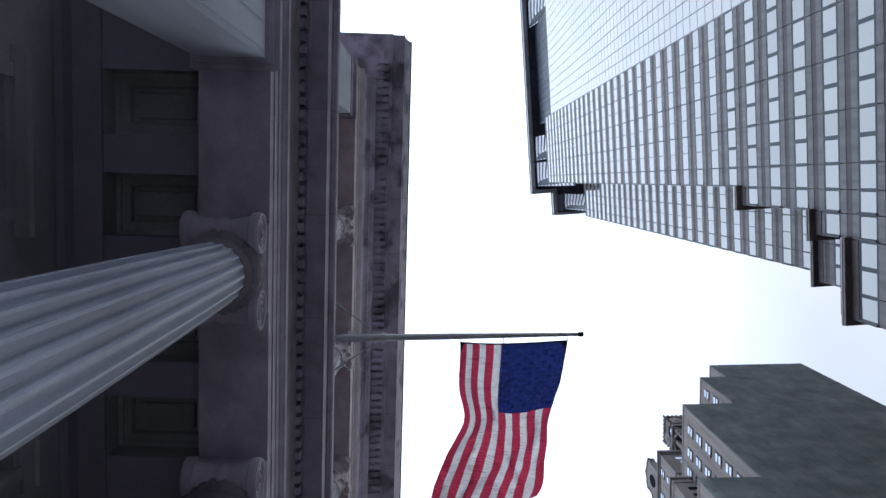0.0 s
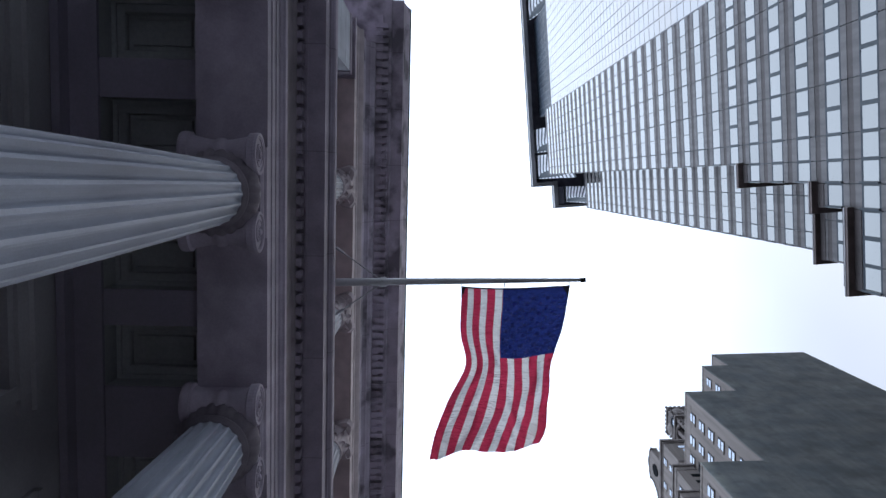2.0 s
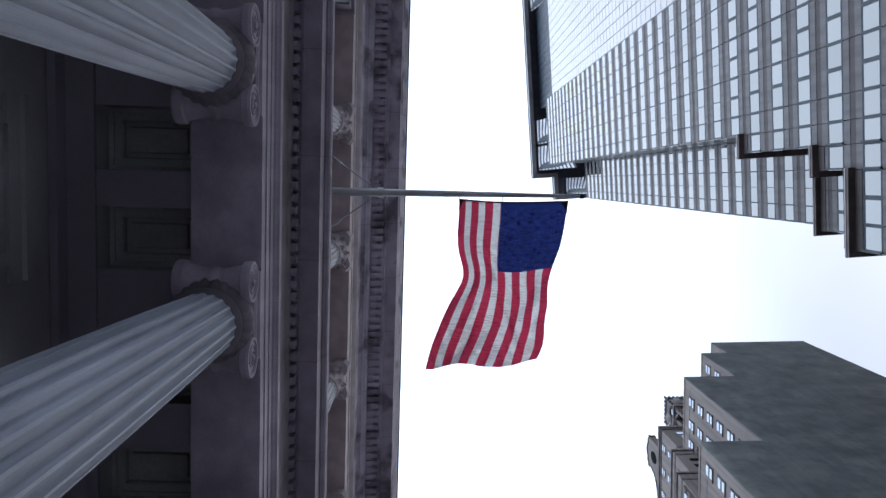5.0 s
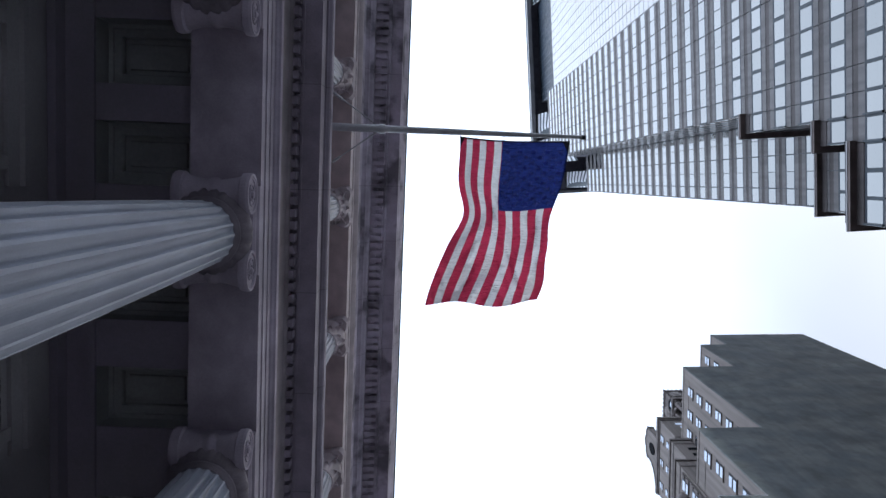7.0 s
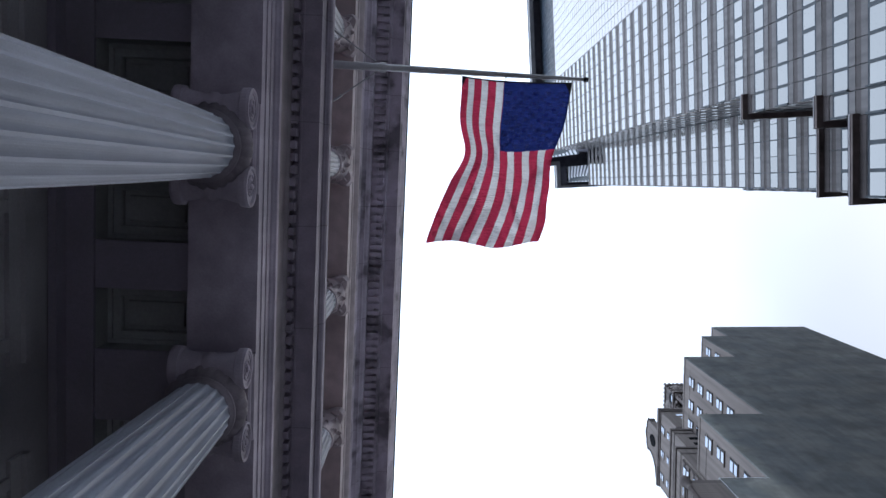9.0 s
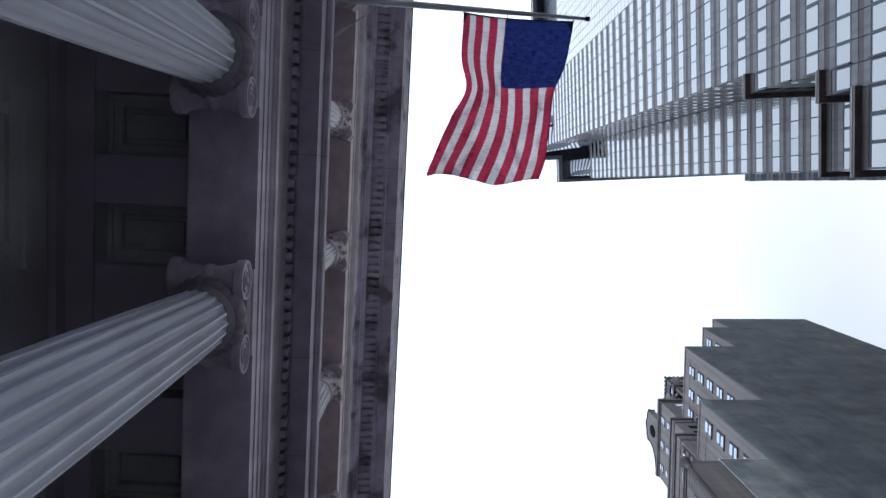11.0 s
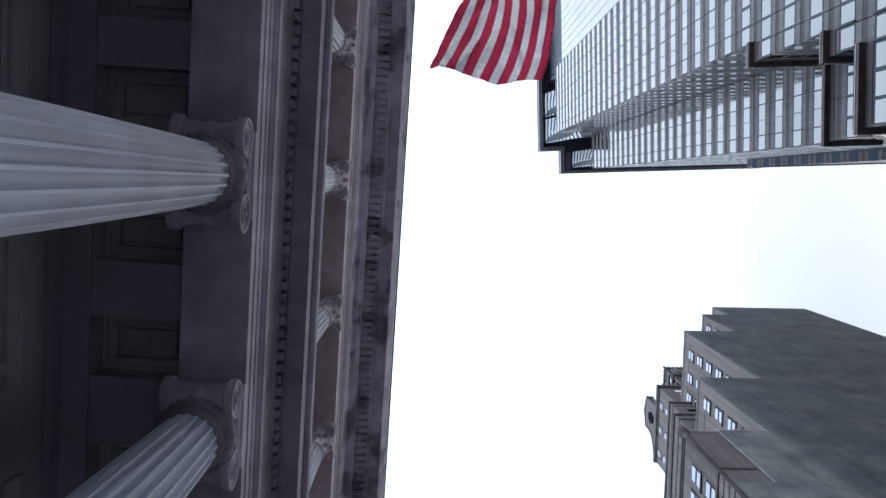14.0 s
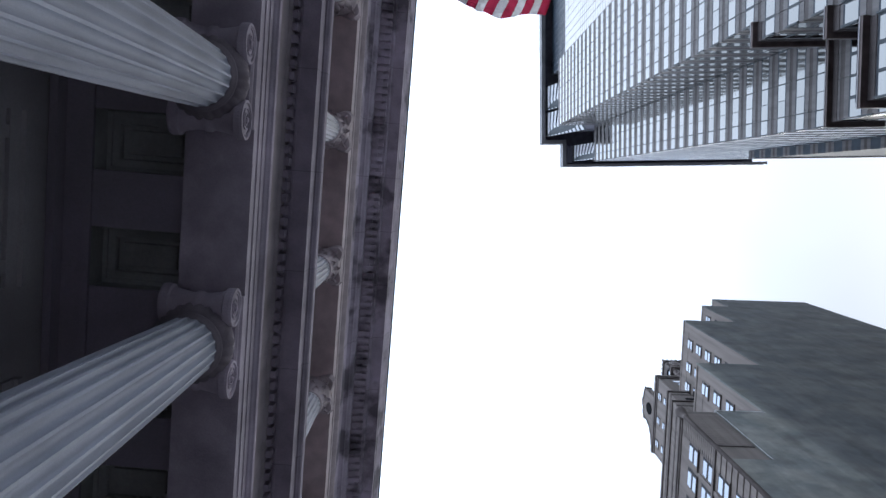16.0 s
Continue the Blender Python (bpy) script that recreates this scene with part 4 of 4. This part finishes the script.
pieces("quoin_band", (1.3, 0.045, 0.25), [street_side(FX, GY + 0.67, z) for z in bands], stepped, BRICK, 16)
pieces("quoin_band", (1.3, 0.05, 0.62), [street_side(FX, GY + 0.67, z) for z in low_bands], stepped, BRICK, 18)
pieces("quoin_band", (2.2, 0.008, 0.27), [Matrix(((-1, 0, 0, FX + 1.12), (0, -1, 0, GY + 0.002), (0, 0, 1, z), (0, 0, 0, 1))) for z in bands], stepped, BRICK, 16)
pieces("pilaster", (0.34, 0.07, 45.0), [street_side(FX, y, GROUND) for y in (28.35, 30.0, 31.9)], stepped, BRICK, 3)
sashes(FX, (27.55, 29.2, 31.0, 32.9), [45.8 - 2.52 * k for k in range(6)], 0.86)

# a slender round shaft up its corner, with a flared cap
part("corner_shaft", turned([(0.13, GROUND), (0.13, 47.2), (0.17, 47.25), (0.17, 47.4), (0.13, 47.45), (0.16, 47.7), (0.25, 48.0), (0.34, 48.15), (0.37, 48.3), (0.37, 48.5), (0.28, 48.75), (0.1, 48.9)], 20),
     CARVED, stepped, "slender round corner shaft with a flared cap", smooth=True, at=Matrix.Translation((FX - 0.14, GY - 0.02, 0)))

# the taller block behind it, with carved pilasters
BX = 22.45
part("rear_block", boxes((BX, 28.0, 30.3, 46, GROUND, 67.2)), BRICK, stepped, "brown brick block with carved window surrounds")
for z, o in ((67.2, 0.12), (65.9, 0.05)):
    part("cornice", boxes((BX - o, 27.99, 30.3 - o, 46.1, z, z + 0.3)), CARVED, stepped)
sashes(BX, (31.6, 33.35, 36.3), [64.5 - 2.6 * k for k in range(6)], 0.82)
for y in (30.62, 32.45, 34.5, 37.4):
    surround = bmesh.new()
    box(surround, BX - 0.16, BX - 0.001, y - 0.12, y + 0.12, 44.0, 65.2)
    for k in range(18):
        box(surround, BX - 0.26, BX - 0.161, y - 0.16 + 0.05 * (k % 2), y + 0.16 - 0.05 * (k % 2), 45.0 + 1.13 * k, 45.6 + 1.13 * k)
    part("carved_pilaster", surround, CARVED, stepped)
# the block between, with louvred slots in its end
MX, MY = 25.85, 32.83
part("middle_block", boxes((MX, 27.99, MY, 46, GROUND, 79.6)), BRICK, stepped, "brown brick block with louvred slots")
part("cornice", boxes((MX - 0.12, 27.98, MY - 0.12, 46.1, 79.6, 80.0), (MX - 0.05, 27.98, MY - 0.05, 46.05, 78.6, 78.85)), CARVED, stepped)
for z in (73.6, 75.2, 76.8):
    part("louvred_slot", boxes((26.9, 27.95, MY - 0.03, MY - 0.001, z, z + 0.7)), VOID, stepped)
sashes(MX, (34.6, 36.4, 38.6), [77.0, 74.4, 71.8, 69.4], 0.78)

# the gabled wing
part("wing", boxes((27.78, 36.0, 34.0, 43.3, GROUND, 90.3)), BRICK, stepped, "brown brick wing with a curved gable")
part("cornice", boxes((27.56, 36.0, 33.8, 43.4, 90.3, 90.9), (27.68, 36.0, 33.9, 43.35, 89.95, 90.299)), CARVED, stepped)
part("band", boxes((27.7, 36.0, 33.95, 43.35, 83.9, 84.3)), CARVED, stepped)
sashes(27.78, (36.0, 38.95, 41.8), [89.1, 86.75, 82.4, 79.9, 77.4], 0.66)
for x, z in ((29.15, 88.3), (29.4, 87.1)):
    part("slot_window", boxes((x, x + 1.5, 33.96, 33.999, z, z + 0.65)), SASH, stepped)
gable = bmesh.new()
outline = [(36.75, 90.9), (36.75, 95.2), (36.62, 95.25), (36.62, 95.6), (36.9, 95.65), (37.2, 96.0), (37.9, 96.05), (38.1, 96.35), (38.6, 96.5), (39.1, 96.35), (39.3, 96.05), (40.0, 96.0),
           (40.3, 95.65), (40.55, 95.6), (40.55, 95.25), (40.4, 95.2), (40.5, 94.0), (40.9, 92.9), (41.6, 92.1), (42.4, 91.7), (42.75, 91.6), (42.75, 90.9)]
for x in (27.83, 28.58):
    gable.faces.new([gable.verts.new((x, y, z)) for y, z in outline])
gable.verts.ensure_lookup_table()
n = len(outline)
for i in range(n):
    j = (i + 1) % n
    gable.faces.new([gable.verts[k] for k in (i, j, n + j, n + i)])
g = part("gable", gable, BRICK, stepped)
oval = turned([(0.72, 0), (0.72, 0.07)], 24)
part("gable_window", oval, VOID, g, at=Matrix(((0, 0, -1, 27.82), (1, 0, 0, 38.75), (0, 1.6, 0, 93.4), (0, 0, 0, 1))))
cap = tube([(27.83, y, z) for y, z in outline], 0.11)
part("gable_coping", cap, CARVED, g)

# the cupola
CUX, CUY = 33.6, 35.9
posts = [(CUX + 1.5 * a - 0.28, CUX + 1.5 * a + 0.28, CUY + 1.5 * c - 0.28, CUY + 1.5 * c + 0.28, 93.0, 98.2) for a, c in ((-1, -1), (-1, 0), (-1, 1), (0, -1), (1, -1), (1, 1), (1, 0), (0, 1))]
cup = part("cupola", boxes((CUX - 1.8, CUX + 1.8, CUY - 1.8, CUY + 1.8, 5.0, 93.0), *posts, (CUX - 2.05, CUX + 2.05, CUY - 2.05, CUY + 2.05, 98.201, 98.7)), CARVED, stepped, "carved stone lantern on the roof")
# a near-black block stands in for the lantern's unlit inside
part("lantern_room", boxes((CUX - 0.9, CUX + 0.9, CUY - 0.9, CUY + 0.9, 93.0, 98.2)), VOID, cup)
crest = boxes((CUX - 1.75, CUX + 1.75, CUY - 1.75, CUY + 1.75, 98.701, 102.4), (CUX - 1.9, CUX + 1.9, CUY - 1.9, CUY + 1.9, 102.401, 102.8), (CUX - 1.3, CUX + 1.3, CUY - 1.3, CUY + 1.3, 102.801, 103.5))
part("crest", crest, CARVED, cup, "carved stone crest with shields")
# knobbly crockets up the corners and along the top
knob = mesh_of("crocket", turned([(0.03, 0), (0.13, 0.05), (0.19, 0.2), (0.13, 0.4), (0.03, 0.52)], 8), CARVED, True)
for n in range(9):
    for a, c in ((-1, -1), (-1, 1), (1, -1)):
        hung("crocket", knob, cup, Matrix.Translation((CUX + 1.8 * a, CUY + 1.8 * c, 93.3 + 1.05 * n)))
for n in range(7):
    for x, y in ((CUX - 1.8, CUY - 1.8 + 0.6 * n), (CUX - 1.8 + 0.6 * n, CUY - 1.8)):
        hung("crocket", knob, cup, Matrix.Translation((x, y, 102.75)))
# on the two near faces: an arched opening's head, a shield and a round light
for turn_to in (0, 90):
    face = Matrix.Translation((CUX, CUY, 0)) @ pose(0, 0, 0, 0, 0, turn_to)
    head = tube([(-1.82, 1.15 * math.cos(math.pi * n / 10), 96.6 + 1.3 * math.sin(math.pi * n / 10)) for n in range(11)], 0.2)
    part("arch", head, CARVED, cup, at=face)
    shield = turned([(0.95, 0.0), (0.95, 0.12), (0.8, 0.2), (0.62, 0.16), (0.5, 0.3), (0.05, 0.4)], 20)
    part("shield", shield, CREST, cup, "pale oval shield", at=face @ Matrix(((0, 0, -1, -1.751), (0.8, 0, 0, 0.75), (0, 1.2, 0, 101.0), (0, 0, 0, 1))))
    part("round_light", turned([(0.62, 0.0), (0.62, 0.05)], 18), SASH, cup, "small round window", at=face @ Matrix(((0, 0, -1, -1.751), (1, 0, 0, -0.7), (0, 1, 0, 99.7), (0, 0, 0, 1))))
    part("roundel", turned([(0.60, 0), (0.86, 0), (0.86, 0.16), (0.60, 0.16), (0.60, 0)], 18, cap=False), FRAME, cup, at=face @ Matrix(((0, 0, -1, -1.752), (1, 0, 0, -0.7), (0, 1, 0, 99.7), (0, 0, 0, 1))))
part("finial", turned([(0.1, 104.6), (0.14, 104.9), (0.28, 105.3), (0.2, 105.8), (0.04, 106.1)], 10), PALE, cup, "pale finial", at=Matrix.Translation((CUX - 1.1, CUY - 1.1, -1.11)))
swell, away = Matrix.Translation((CUX, CUY, 91.5)), Matrix.Translation((0.3, 7.0, 1.2))
cup.matrix_basis = away @ Matrix.Scale(1.13, 4) @ away.inverted() @ swell @ Matrix.Scale(0.97, 4) @ swell.inverted()
hinge = Matrix.Translation((25, GY, 0))
stepped.matrix_basis = Matrix.Translation((-0.13, 0.15, 0)) @ hinge @ pose(0, 0, 0, 0, 0, -2.3) @ hinge.inverted() @ stepped.matrix_basis
